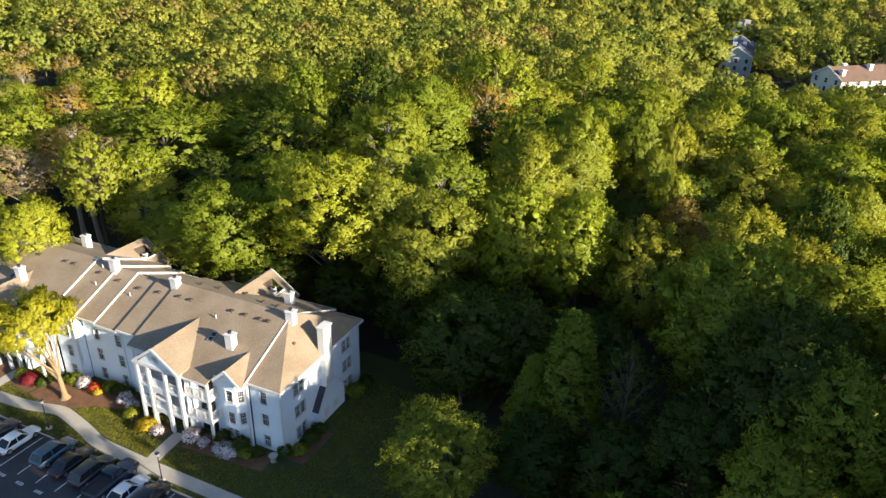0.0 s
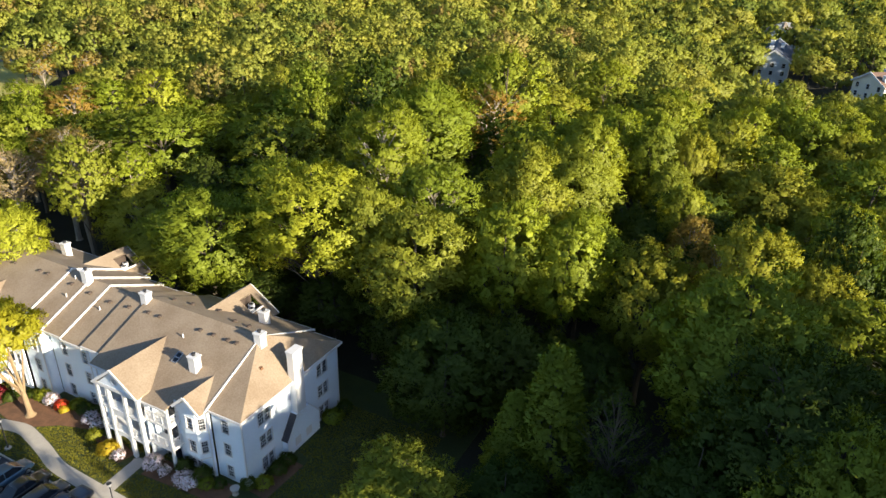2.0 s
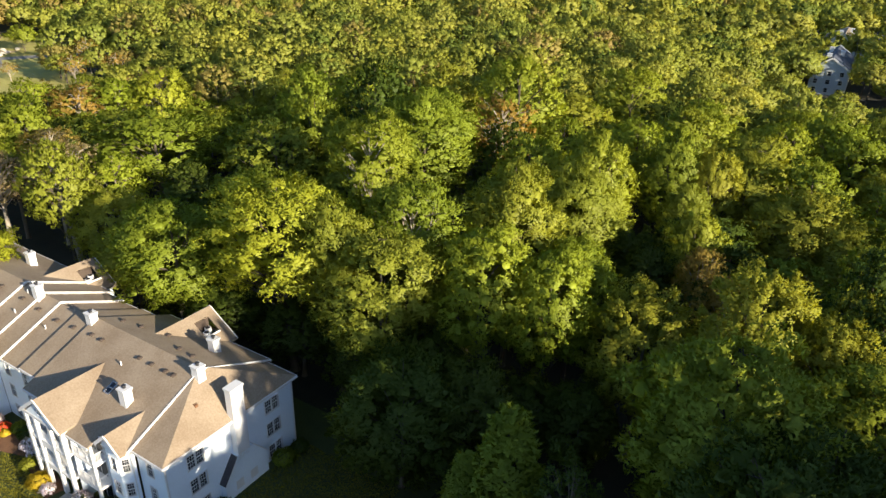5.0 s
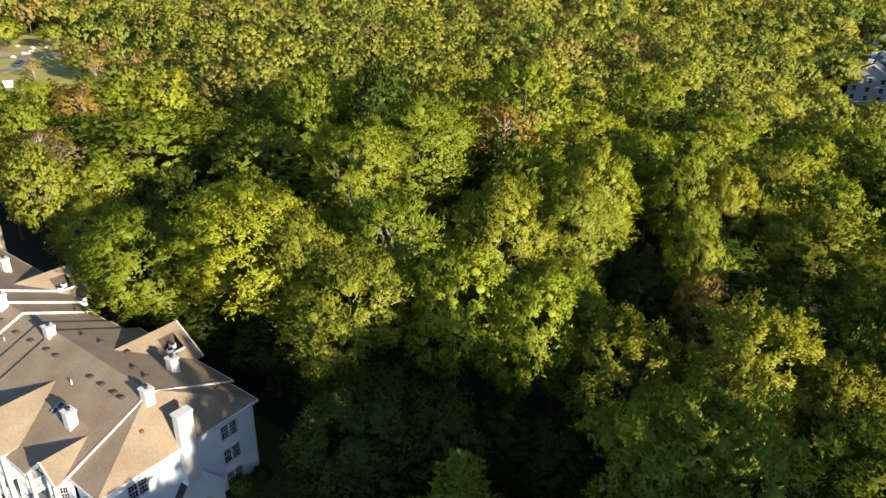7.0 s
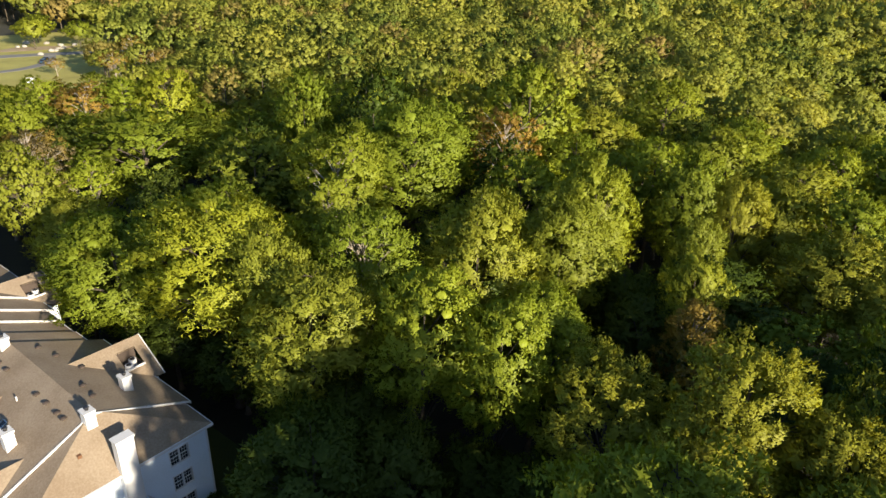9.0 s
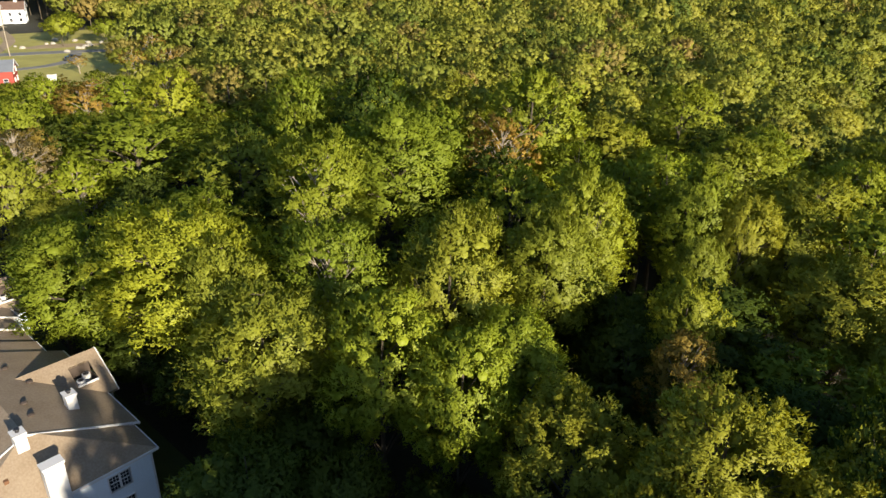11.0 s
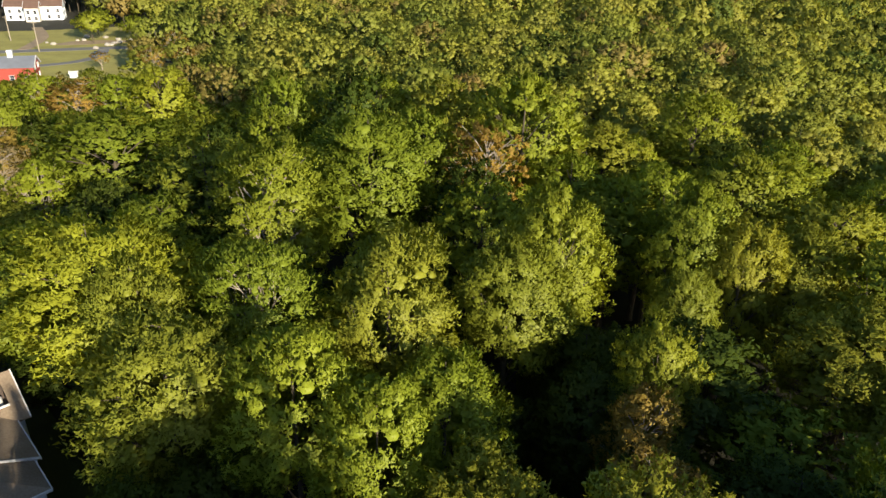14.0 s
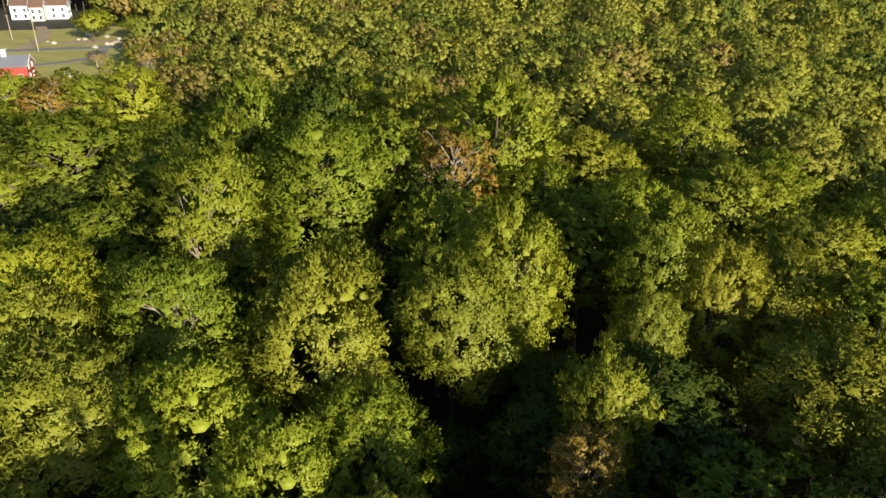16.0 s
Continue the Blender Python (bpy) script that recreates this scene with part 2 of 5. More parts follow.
def leaf_mesh(name, pos, nrm, size, mat, rng, lean=0.40, round_=0.88, pads=None, level=1, tint=None):
    """One mesh of many small three-cornered leaf sprays at pos, facing about nrm and shaded as the clump that they form;
    pads (centres, half-axes, facings): the dense leafy inside of the clumps."""
    n = len(pos)
    soft = normed(nrm)
    nrm = normed(soft + rng.normal(0, lean, (n, 3)))
    t = normed(soft * 0.55 + np.array([0, 0, 0.35]) + rng.normal(0, 0.55, (n, 3)))
    s = normed(np.cross(nrm, t) + rng.normal(0, 0.15, (n, 3)))
    ln, wd = (size * rng.uniform(0.8, 1.7, n))[:, None], (size * rng.uniform(0.42, 0.85, n))[:, None]
    v = np.empty((n, 3, 3))
    v[:, 0] = pos + t * ln * 0.62
    v[:, 1] = pos - t * ln * 0.38 + s * wd * 0.5
    v[:, 2] = pos - t * ln * 0.38 - s * wd * 0.5
    shade = soft * round_ + nrm * (1 - round_)
    flip = np.sign((np.cross(v[:, 1] - v[:, 0], v[:, 2] - v[:, 0]) * shade).sum(1))
    shade = np.repeat(normed(shade) * flip[:, None], 3, 0)
    verts, tris = v.reshape(-1, 3), np.arange(n * 3, dtype=np.int32).reshape(-1, 3)
    if pads is not None:
        c, h, g = pads
        bv, bt = BALL[level]
        m = len(c)
        wob = 1 + rng.normal(0, 0.2, (m, len(bv)))
        lv = c[:, None] + bv[None] * h[:, None] * wob[:, :, None]
        ln_ = normed(normed(bv[None] / h[:, None]) * 0.6 + g[:, None] * 0.5)
        tris = np.concatenate((tris, (bt[None] + (np.arange(m) * len(bv))[:, None, None] + n * 3).reshape(-1, 3).astype(np.int32)))
        verts, shade = np.concatenate((verts, lv.reshape(-1, 3))), np.concatenate((shade, ln_.reshape(-1, 3)))
    me = bpy.data.meshes.new(name)
    me.vertices.add(len(verts))
    me.vertices.foreach_set("co", verts.reshape(-1))
    me.loops.add(len(tris) * 3)
    me.loops.foreach_set("vertex_index", tris.reshape(-1))
    me.polygons.add(len(tris))
    me.polygons.foreach_set("loop_start", np.arange(0, len(tris) * 3, 3, dtype=np.int32))
    me.polygons.foreach_set("use_smooth", np.ones(len(tris), dtype=bool))
    me.update(calc_edges=True)
    me.normals_split_custom_set_from_vertices(shade.tolist())
    if tint is not None:
        leaf, ball = tint
        val = np.concatenate((np.repeat(leaf, 3), np.repeat(ball, len(BALL[level][0])))).astype(np.float32)
        me.attributes.new("tint", "FLOAT", "POINT").data.foreach_set("value", val)
    me.materials.append(mat)
    return me


# crown shapes: height of the widest place, lowest pads, pad half-axes, how far the boughs bulge
SHAPES = {"round": (0.50, -0.62, (1.0, 1.0, 0.72), 0.34), "oval": (0.48, -0.92, (0.95, 0.95, 0.82), 0.30), "loose": (0.48, -0.60, (0.8, 0.8, 0.7), 0.45),
          "umbrella": (0.50, -0.70, (1.15, 1.15, 0.58), 0.38), "shoot": (0.45, -0.90, (0.66, 0.66, 1.1), 0.26), "spire": (0.30, -0.95, (0.85, 0.85, 0.80), 0.10)}


def crown_points(rng, pads, per, height, radius, base, shape, pad=0.165, fuzz=0.24, boughs=7, heart=0.42, dome=0.75, gaps=0.08, rough=1.0, sink=0.12):
    """A crown as foliage pads borne by boughs: leaf places and facings, pad centres, and the pads' dense hearts."""
    wide_at, low, flat, bulge = SHAPES[shape]
    bulge *= rough
    tall = height - base
    zc = base + tall * wide_at
    i = np.arange(pads) + 0.5
    f = i / pads
    dz = 1 - (1 - low) * f + rng.normal(0, 0.05, pads)
    dz = np.clip(dz, low, 0.995)
    az = i * 2.39996 + rng.normal(0, 0.28, pads)
    ring = np.sqrt(1 - dz ** 2)
    d = np.stack((ring * np.cos(az), ring * np.sin(az), dz), 1)
    bz = rng.uniform(low * 0.5, 0.85, boughs)
    ba = np.arange(boughs) * 2.39996 + rng.uniform(0, 6.28) + rng.normal(0, 0.3, boughs)
    br = np.sqrt(1 - bz ** 2)
    bough = np.stack((br * np.cos(ba), br * np.sin(ba), bz), 1)
    near = (d @ bough.T).max(1)
    reach = 1 - bulge + bulge * np.exp(-(1 - near) / 0.085) + rng.normal(0, 0.085 * rough, pads)
    inner = rng.random(pads) < 0.16
    reach = np.where(inner, reach * rng.uniform(0.5, 0.8, pads), reach)
    span = np.where(d[:, 2] > 0, height - zc, zc - base)
    if shape == "spire":
        up = np.clip((dz - low) / (1 - low), 0, 1)
        side = radius * (1.02 - 0.92 * up) * (0.8 + 0.3 * rng.random(pads))
        c = np.stack((side * np.cos(az), side * np.sin(az), base + tall * up * 0.97), 1)
    else:
        edge = radius * (1 - pad * 0.8)
        c = np.stack((d[:, 0] * edge * reach, d[:, 1] * edge * reach, zc + d[:, 2] * (span - radius * pad * flat[2]) * (0.35 + 0.65 * reach)), 1)
    half = (radius * pad * rng.uniform(0.55, 1.4, pads))[:, None] * np.array(flat) * rng.uniform(0.85, 1.15, (pads, 3))
    out = normed(d * np.array([1, 1, 1.15]) + np.array([0, 0, 0.12]))
    keep = near > np.quantile(near, gaps)
    c, half, out, inner = c[keep], half[keep], out[keep], inner[keep]
    # sprigs that stand out of each pad, thick on its outer and upper side, with leaves along them
    twigs = max(3, per // 9)
    cc, hh, oo = np.repeat(c, twigs, 0), np.repeat(half, twigs, 0), np.repeat(out, twigs, 0)
    e = normed(rng.normal(0, 1, (len(cc), 3)) + oo * 0.55 + np.array([0, 0, 0.35]))
    tip = rng.uniform(0.85, 1.0 + 2 * fuzz, (len(cc), 1))
    each = max(1, per // twigs)
    cc, hh, oo, e, tip = (np.repeat(v, each, 0) for v in (cc, hh, oo, e, tip))
    u = rng.uniform(0.55, 1.0, (len(cc), 1))
    side = rng.normal(0, 1, (len(cc), 3)) * (0.34 * (1.15 - u) + 0.06)
    q = cc + (e * tip * u + side) * hh
    facing = normed(e / hh * hh.mean(1)[:, None] + side * 0.5) * 0.50 + oo * dome
    return q, facing, c[~inner], (c - out * radius * sink, half * heart, out)


def trunk_mesh(rng, height, radius, base, centres, mat, thick=0.015, limbs=12):
    """Trunk with limbs that fork once on their way to the foliage pads."""
    bm = bmesh.new()
    bend = rng.uniform(-0.4, 0.4, 2)
    zs = [0, 0.3, base * 0.5, base, base + (height - base) * 0.45, height * 0.9]
    rr = [height * thick * k for k in (1.35, 1.0, 0.85, 0.7, 0.42, 0.08)]
    pts = [(bend[0] * math.sin(z / height * 3), bend[1] * math.sin(z / height * 2.5), z) for z in zs]
    tube(bm, pts, rr, 7)
    for i in rng.permutation(len(centres))[:limbs]:
        end = centres[i]
        z0 = max(base * 0.55, end[2] - math.hypot(end[0], end[1]) * 0.9 - 1.0)
        p0 = np.array((bend[0] * math.sin(z0 / height * 3), bend[1] * math.sin(z0 / height * 2.5), z0))
        mid = np.array((end[0] * 0.5 + p0[0] * 0.5, end[1] * 0.5 + p0[1] * 0.5, z0 + (end[2] - z0) * 0.62))
        k = height * thick * 0.25
        tube(bm, [tuple(p0), tuple(mid), tuple(end + np.array((0, 0, 0.1)))], [k, k * 0.65, k * 0.16], 5)
        order = np.argsort(((centres - end) ** 2).sum(1))[1:4]
        for j in order:
            tube(bm, [tuple(mid), tuple((mid + centres[j]) / 2 + np.array((0, 0, 0.2))), tuple(centres[j])], [k * 0.5, k * 0.3, k * 0.10], 4)
    me = bpy.data.meshes.new("trunk")
    bm.to_mesh(me)
    bm.free()
    me.materials.append(mat)
    return me


def make_tree(seed, leaf, pads, per, size, shape="round", height=24.0, radius=5.0, base=7.0, bark=None, label="", pad=0.165, fuzz=0.24, lean=0.5, boughs=7, limbs=12, solid=True, level=1, thick=0.015, gaps=0.08):
    """A pattern tree: trunk and crown meshes with their size."""
    rng = np.random.default_rng(seed)
    p, out, c, big = crown_points(rng, pads, per, height, radius, base, shape, pad, fuzz, boughs, gaps=gaps)
    return dict(trunk=trunk_mesh(rng, height, radius, base, c, bark or BARK, thick, limbs), crown=leaf_mesh("crown", p, out, size, leaf, rng, lean, pads=big if solid else None, level=level), height=height, radius=radius, label=label)


def plant(pattern, x, y, height, radius, turn, z=-0.15, group="woodland trees"):
    """A tree of its own with the pattern's trunk and crown."""
    t = tagged(new("tree"), pattern["label"], "tree", group)
    k = radius / pattern["radius"]
    t.matrix_basis = pose(x, y, z, 0, 0, turn) @ Matrix.Diagonal((k, k, height / pattern["height"], 1))
    for name in ("trunk", "crown"):
        ob = new(name, pattern[name])
        ob.parent = t
    return t


# ---- ground ----
bm = bmesh.new()
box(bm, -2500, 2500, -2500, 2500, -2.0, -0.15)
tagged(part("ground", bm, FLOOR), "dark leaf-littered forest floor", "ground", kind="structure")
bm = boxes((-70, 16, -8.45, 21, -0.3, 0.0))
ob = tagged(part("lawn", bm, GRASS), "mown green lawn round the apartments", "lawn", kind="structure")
ob.matrix_basis = SITE
bm = boxes((-80, 25, -60, -8.6, -0.3, -0.12))
ob = tagged(part("parking_lot", bm, ASPHALT), "dark asphalt parking lot with white stall lines", "parking lot", kind="structure")
ob.matrix_basis = SITE
bm = boxes((-70, 16, -8.6, -8.45, -0.3, 0.02))
ob = tagged(part("kerb", bm, CONCRETE), "pale concrete kerb along the parking lot", "kerb", kind="structure")
ob.matrix_basis = SITE


# ---- apartment building ----
apartments = thing("apartment_building", "white-sided three-storey apartment building with brown shingle roofs", "building", tuple(SITE.translation), SITE_TURN)
PITCH = 0.45


def roof(pts, mat=None, thick=0.2, parent=None, name="roof"):
    """A roof plane through (a, b, z) corners, with a white fascia edge below it."""
    bm = bmesh.new()
    slab(bm, [(-a, b, z) for a, b, z in pts], thick)
    return part(name, bm, mat or SHINGLE, parent or apartments)


def fascia(pts, parent=None, h=0.24, w=0.1):
    bm = bmesh.new()
    for p, q in zip(pts, pts[1:]):
        beam(bm, (-p[0], p[1], p[2]), (-q[0], q[1], q[2]), w, h)
    return part("fascia", bm, TRIM, parent or apartments)


def gable_run(a0, a1, ridge, b0, b1, mid=8.0):
    z0, z1 = ridge - PITCH * (mid - b0), ridge - PITCH * (b1 - mid)
    roof([(a0, b0, z0), (a1, b0, z0), (a1, mid, ridge), (a0, mid, ridge)])
    roof([(a0, b1, z1), (a1, b1, z1), (a1, mid, ridge), (a0, mid, ridge)])
    fascia([(a0, b0 - 0.05, z0 - 0.14), (a1, b0 - 0.05, z0 - 0.14)])
    fascia([(a0, b1 + 0.05, z1 - 0.14), (a1, b1 + 0.05, z1 - 0.14)])


def rake(a, ridge, b0, b1, drop):
    """White rake board and the gable wall under it, which shows above the lower neighbour."""
    bm = bmesh.new()
    for b in (b0, b1):
        beam(bm, (-a + 0.03, b, ridge - PITCH * abs(8 - b) - 0.02), (-a + 0.03, 8.0, ridge - 0.02), 0.12, 0.17)
    part("rake_board", bm, TRIM, apartments)
    bm = bmesh.new()
    pts = [(b0 + 0.4, 7.9), (b1 - 0.4, 7.9), (b1 - 0.4, ridge - PITCH * (b1 - 8.4) - 0.25), (8, ridge - 0.22), (b0 + 0.4, ridge - PITCH * (7.6 - b0) - 0.25)]
    va = [bm.verts.new((-a - 0.02, b, z)) for b, z in pts]
    vb = [bm.verts.new((-a - 0.22, b, z)) for b, z in pts]
    bm.faces.new(va)
    bm.faces.new(vb[::-1])
    for i in range(5):
        bm.faces.new((va[i], vb[i], vb[(i + 1) % 5], va[(i + 1) % 5]))
    bmesh.ops.recalc_face_normals(bm, faces=bm.faces)
    part("gable_wall", bm, TRIM, apartments)


WINDOWS = {}


def window_meshes(w, h, bays, bars=True):
    """The pieces of a window of that size, as (name, mesh): casing first, then mullions, rails, bars and panes."""
    key = (w, h, bays, bars)
    if key in WINDOWS:
        return WINDOWS[key]
    out = []

    def piece(name, bm, mat):
        me = bpy.data.meshes.new(name)
        bmesh.ops.recalc_face_normals(bm, faces=bm.faces)
        bm.to_mesh(me)
        bm.free()
        me.materials.append(mat)
        out.append((name, me))

    c = 0.09
    bm = bmesh.new()
    loops = [[bm.verts.new((x, y, z)) for x, z in ((-w / 2 - k, -k), (w / 2 + k, -k), (w / 2 + k, h + k), (-w / 2 - k, h + k))] for k, y in ((c, -0.06), (0, -0.06), (0, 0.12), (c, 0.12))]
    for p, q in zip(loops, loops[1:] + loops[:1]):
        for i in range(4):
            bm.faces.new((p[i], p[(i + 1) % 4], q[(i + 1) % 4], q[i]))
    piece("window", bm, TRIM)
    bw = w / bays
    m = 0.08 if bays > 1 else 0.0
    for i in range(bays):
        x = -w / 2 + i * bw
        if i:
            piece("mullion", boxes((x - 0.08, x + 0.08, -0.05, 0.10, 0, h)), TRIM)
        piece("meeting_rail", boxes((x + m, x + bw - m, 0.03, 0.09, h / 2 - 0.035, h / 2 + 0.035)), TRIM)
        if bars:
            for k in (1, 2):
                xx = x + m + (bw - 2 * m) * k / 3
                piece("glazing_bar", boxes((xx - 0.013, xx + 0.013, 0.045, 0.075, 0.0, h)), TRIM)
            for z in (h * 0.25, h * 0.75):
                piece("glazing_bar", boxes((x + m, x + bw - m, 0.048, 0.072, z - 0.013, z + 0.013)), TRIM)
        piece("pane", boxes((x + m, x + bw - m, 0.08, 0.10, 0, h)), GLASS)
    WINDOWS[key] = out
    return out


def window_at(m, w, h, bays, parent, bars=True):
    top = None
    for name, me in window_meshes(w, h, bays, bars):
        ob = new(name, me)
        ob.parent = top or parent
        if top is None:
            top = ob
            ob.matrix_basis = m
    return top


def facade(p0, p1, z0, z1, holes=(), parent=None, mat=None, name="wall", thick=0.2):
    """A wall from p0 to p1 (a, b), its inside on the left hand, with openings (middle, sill, width, height, bays)."""
    parent = parent or apartments
    q0, q1 = Vector((-p0[0], p0[1], 0)), Vector((-p1[0], p1[1], 0))
    x = (q1 - q0).normalized()
    y = Vector((0, 0, 1)).cross(x)
    m = Matrix.Translation(q0) @ Matrix((x, y, (0, 0, 1))).transposed().to_4x4()
    L = (q1 - q0).length
    xs = sorted({0, L, *[s - w / 2 for s, _, w, _, _ in holes], *[s + w / 2 for s, _, w, _, _ in holes]})
    zs = sorted({z0, z1, *[z for _, z, _, _, _ in holes], *[z + h for _, z, _, h, _ in holes]})
    bm = bmesh.new()
    open_cell = lambda i, k: any(s - w / 2 < (xs[i] + xs[i + 1]) / 2 < s + w / 2 and z < (zs[k] + zs[k + 1]) / 2 < z + h for s, z, w, h, _ in holes)
    grid = {}

    def v(i, k, d):
        if (i, k, d) not in grid:
            grid[i, k, d] = bm.verts.new((xs[i], d * thick, zs[k]))
        return grid[i, k, d]
    nx, nz = len(xs) - 1, len(zs) - 1
    solid = {(i, k) for i in range(nx) for k in range(nz) if not open_cell(i, k)}
    for i, k in solid:
        bm.faces.new((v(i, k, 0), v(i + 1, k, 0), v(i + 1, k + 1, 0), v(i, k + 1, 0)))
        bm.faces.new((v(i, k + 1, 1), v(i + 1, k + 1, 1), v(i + 1, k, 1), v(i, k, 1)))
        for di, dk, e in ((-1, 0, ((i, k + 1), (i, k))), (1, 0, ((i + 1, k), (i + 1, k + 1))), (0, -1, ((i, k), (i + 1, k))), (0, 1, ((i + 1, k + 1), (i, k + 1)))):
            if (i + di, k + dk) not in solid:
                (i0, k0), (i1, k1) = e
                bm.faces.new((v(i0, k0, 0), v(i0, k0, 1), v(i1, k1, 1), v(i1, k1, 0)))
    bmesh.ops.recalc_face_normals(bm, faces=bm.faces)
    ob = part(name, bm, mat or SIDING, parent)
    ob.matrix_basis = m
    for s, z, w, h, bays in holes:
        if bays:
            window_at(m @ Matrix.Translation((s, 0, z)), w, h, bays, parent)
    return ob


def block(name, mat, *rows, label=""):
    """Boxes given as a0, a1, b0, b1, z0, z1 joined into one part."""
    return part(name, boxes(*[(-a1, -a0, b0, b1, z0, z1) for a0, a1, b0, b1, z0, z1 in rows]), mat, apartments, label)


FLOORS = (0.40, 3.15, 5.92)       # sills of the three storeys

# roofs
gable_run(4.05, 20.3, 12.3, -0.5, 16.5)
gable_run(20.3, 23.4, 12.05, 0.9, 15.1)
gable_run(23.4, 26.8, 11.8, 0.9, 15.1)
gable_run(26.8, 29.8, 12.05, 0.9, 15.1)
gable_run(29.8, 33.4, 12.3, 0.3, 15.7)
gable_run(33.4, 62, 12.55, -0.5, 16.5)
rake(4.05, 12.3, -0.5, 16.5, 0.5)
rake(26.8, 12.05, 0.9, 15.1, 0.45)
rake(29.8, 12.3, 0.3, 15.7, 0.45)
rake(33.4, 12.55, -0.5, 16.5, 0.45)
roof([(0, 0, 8.4), (4.05, 0, 8.4), (4.05, 7.5, 12.1)])
roof([(0, 0, 8.4), (4.05, 7.5, 12.1), (4.05, 8.6, 12.1), (0, 16.06, 8.4)])
roof([(0, 16.06, 8.4), (4.05, 8.6, 12.1), (4.05, 16.06, 8.4)])
fascia([(4.0, -0.04, 8.26), (-0.04, -0.04, 8.26), (-0.04, 16.1, 8.26), (4.0, 16.1, 8.26)], w=0.12)
block("soffit", TRIM, (0.05, 4.0, 0.05, 16.0, 8.08, 8.14))

# walls of the end wing
facade((4.2, 0.4), (0.4, 0.4), 0, 8.1, [(1.68, z, 0.8, 1.45, 1) for z in FLOORS])
facade((0.4, 0.4), (0.4, 15.66), 0, 8.1, [(s, z, 1.75, 1.5, 2) for s in (3.1, 12.4) for z in FLOORS])
facade((0.4, 15.66), (4.2, 15.66), 0, 8.1)
block("corner_board", TRIM, (0.36, 0.5, 0.36, 0.5, 0, 8.08))
block("corner_board", TRIM, (0.36, 0.5, 15.56, 15.7, 0, 8.08))
# main block
facade((20.2, 0.0), (4.2, 0.0), 0, 8.35, [(20.2 - 6.75, 0.35, 1.5, 1.4, 2), *[(20.2 - a, z, w, 2.05, 2) for z in (0.1, 2.9, 5.7) for a, w in ((9.6, 1.8), (14.6, 1.2))], *[(20.2 - 18.9, z, 0.8, 1.45, 1) for z in FLOORS]])
facade((4.2, 16.0), (20.2, 16.0), 0, 8.35)
facade((20.2, 16.0), (20.2, 0.0), 0, 8.35)
# link wing and the further block
facade((29.8, 1.5), (20.2, 1.5), 0, 8.25, [(29.8 - a, z, 0.85, 1.5, 1) for a in (27.65, 24.2) for z in FLOORS])
facade((29.9, 0.45), (29.9, 1.5), 0, 8.4)
facade((33.4, 0.45), (29.9, 0.45), 0, 8.4, [(33.4 - 31.5, z, 0.85, 1.5, 1) for z in FLOORS])
facade((20.2, 14.5), (33.4, 14.5), 0, 8.25)
facade((62, 0.0), (33.4, 0.0), 0, 8.4, [(62 - a, z, 0.9, 1.5, 1) for a in (34.6, 47, 50, 54) for z in FLOORS] + [(62 - a, z, 1.8, 2.0, 2) for a in (37.3, 44.6) for z in (0.1, 2.9, 5.7)])
facade((33.4, 16.0), (62, 16.0), 0, 8.4)
facade((62, 16.0), (62, 0.0), 0, 8.4)
for a, b in ((4.25, -0.12), (20.0, -0.12), (30.0, 0.33), (23.3, 1.38)):
    block("downspout", TRIM, (a, a + 0.12, b, b + 0.1, 0, 8.2))


def gable(c, half, z_eave, z_top, b_front, b_back, b_eave, facing=1):
    """A cross gable: two planes from the front ridge end back to the main slope, trim and gable wall."""
    for s in (-1, 1):
        roof([(c, b_front, z_top), (c + s * half, b_front, z_eave), (c + s * half, b_eave, z_eave), (c, b_back, z_top)])
    fascia([(c - half, b_front - 0.05 * facing, z_eave - 0.14), (c, b_front - 0.05 * facing, z_top - 0.12), (c + half, b_front - 0.05 * facing, z_eave - 0.14)], h=0.3)
    bm = bmesh.new()
    k = 0.35
    y0, y1 = b_front + 0.25 * facing, b_front + 0.45 * facing
    pts = [(-(c - half + k), z_eave - 0.3), (-(c + half - k), z_eave - 0.3), (-c, z_top - 0.3)]
    va, vb = [bm.verts.new((x, y0, z)) for x, z in pts], [bm.verts.new((x, y1, z)) for x, z in pts]
    bm.faces.new(va)
    bm.faces.new(vb[::-1])
    for i in range(3):
        bm.faces.new((va[i], vb[i], vb[(i + 1) % 3], va[(i + 1) % 3]))
    bmesh.ops.recalc_face_normals(bm, faces=bm.faces)
    part("gable_wall", bm, SIDING, apartments)


def railing(p0, p1, z, parent=None):
    """White balcony railing: top rail, with its bottom rail and balusters as parts."""
    q0, q1 = Vector((-p0[0], p0[1], z)), Vector((-p1[0], p1[1], z))
    n = max(2, int((q1 - q0).length / 0.14))
    bm = bmesh.new()
    beam(bm, q0 + Vector((0, 0, 1.05)), q1 + Vector((0, 0, 1.05)), 0.08, 0.09)
    rail = part("railing", bm, TRIM, apartments)
    bm = bmesh.new()
    beam(bm, q0 + Vector((0, 0, 0.12)), q1 + Vector((0, 0, 0.12)), 0.08, 0.08)
    part("bottom_rail", bm, TRIM, rail)
    for i in range(n + 1):
        q = q0.lerp(q1, i / n)
        w = 0.06 if i % 8 == 0 else 0.022
        part("baluster", boxes((q.x - w, q.x + w, q.y - w, q.y + w, z + 0.1, z + 1.05)), TRIM, rail)


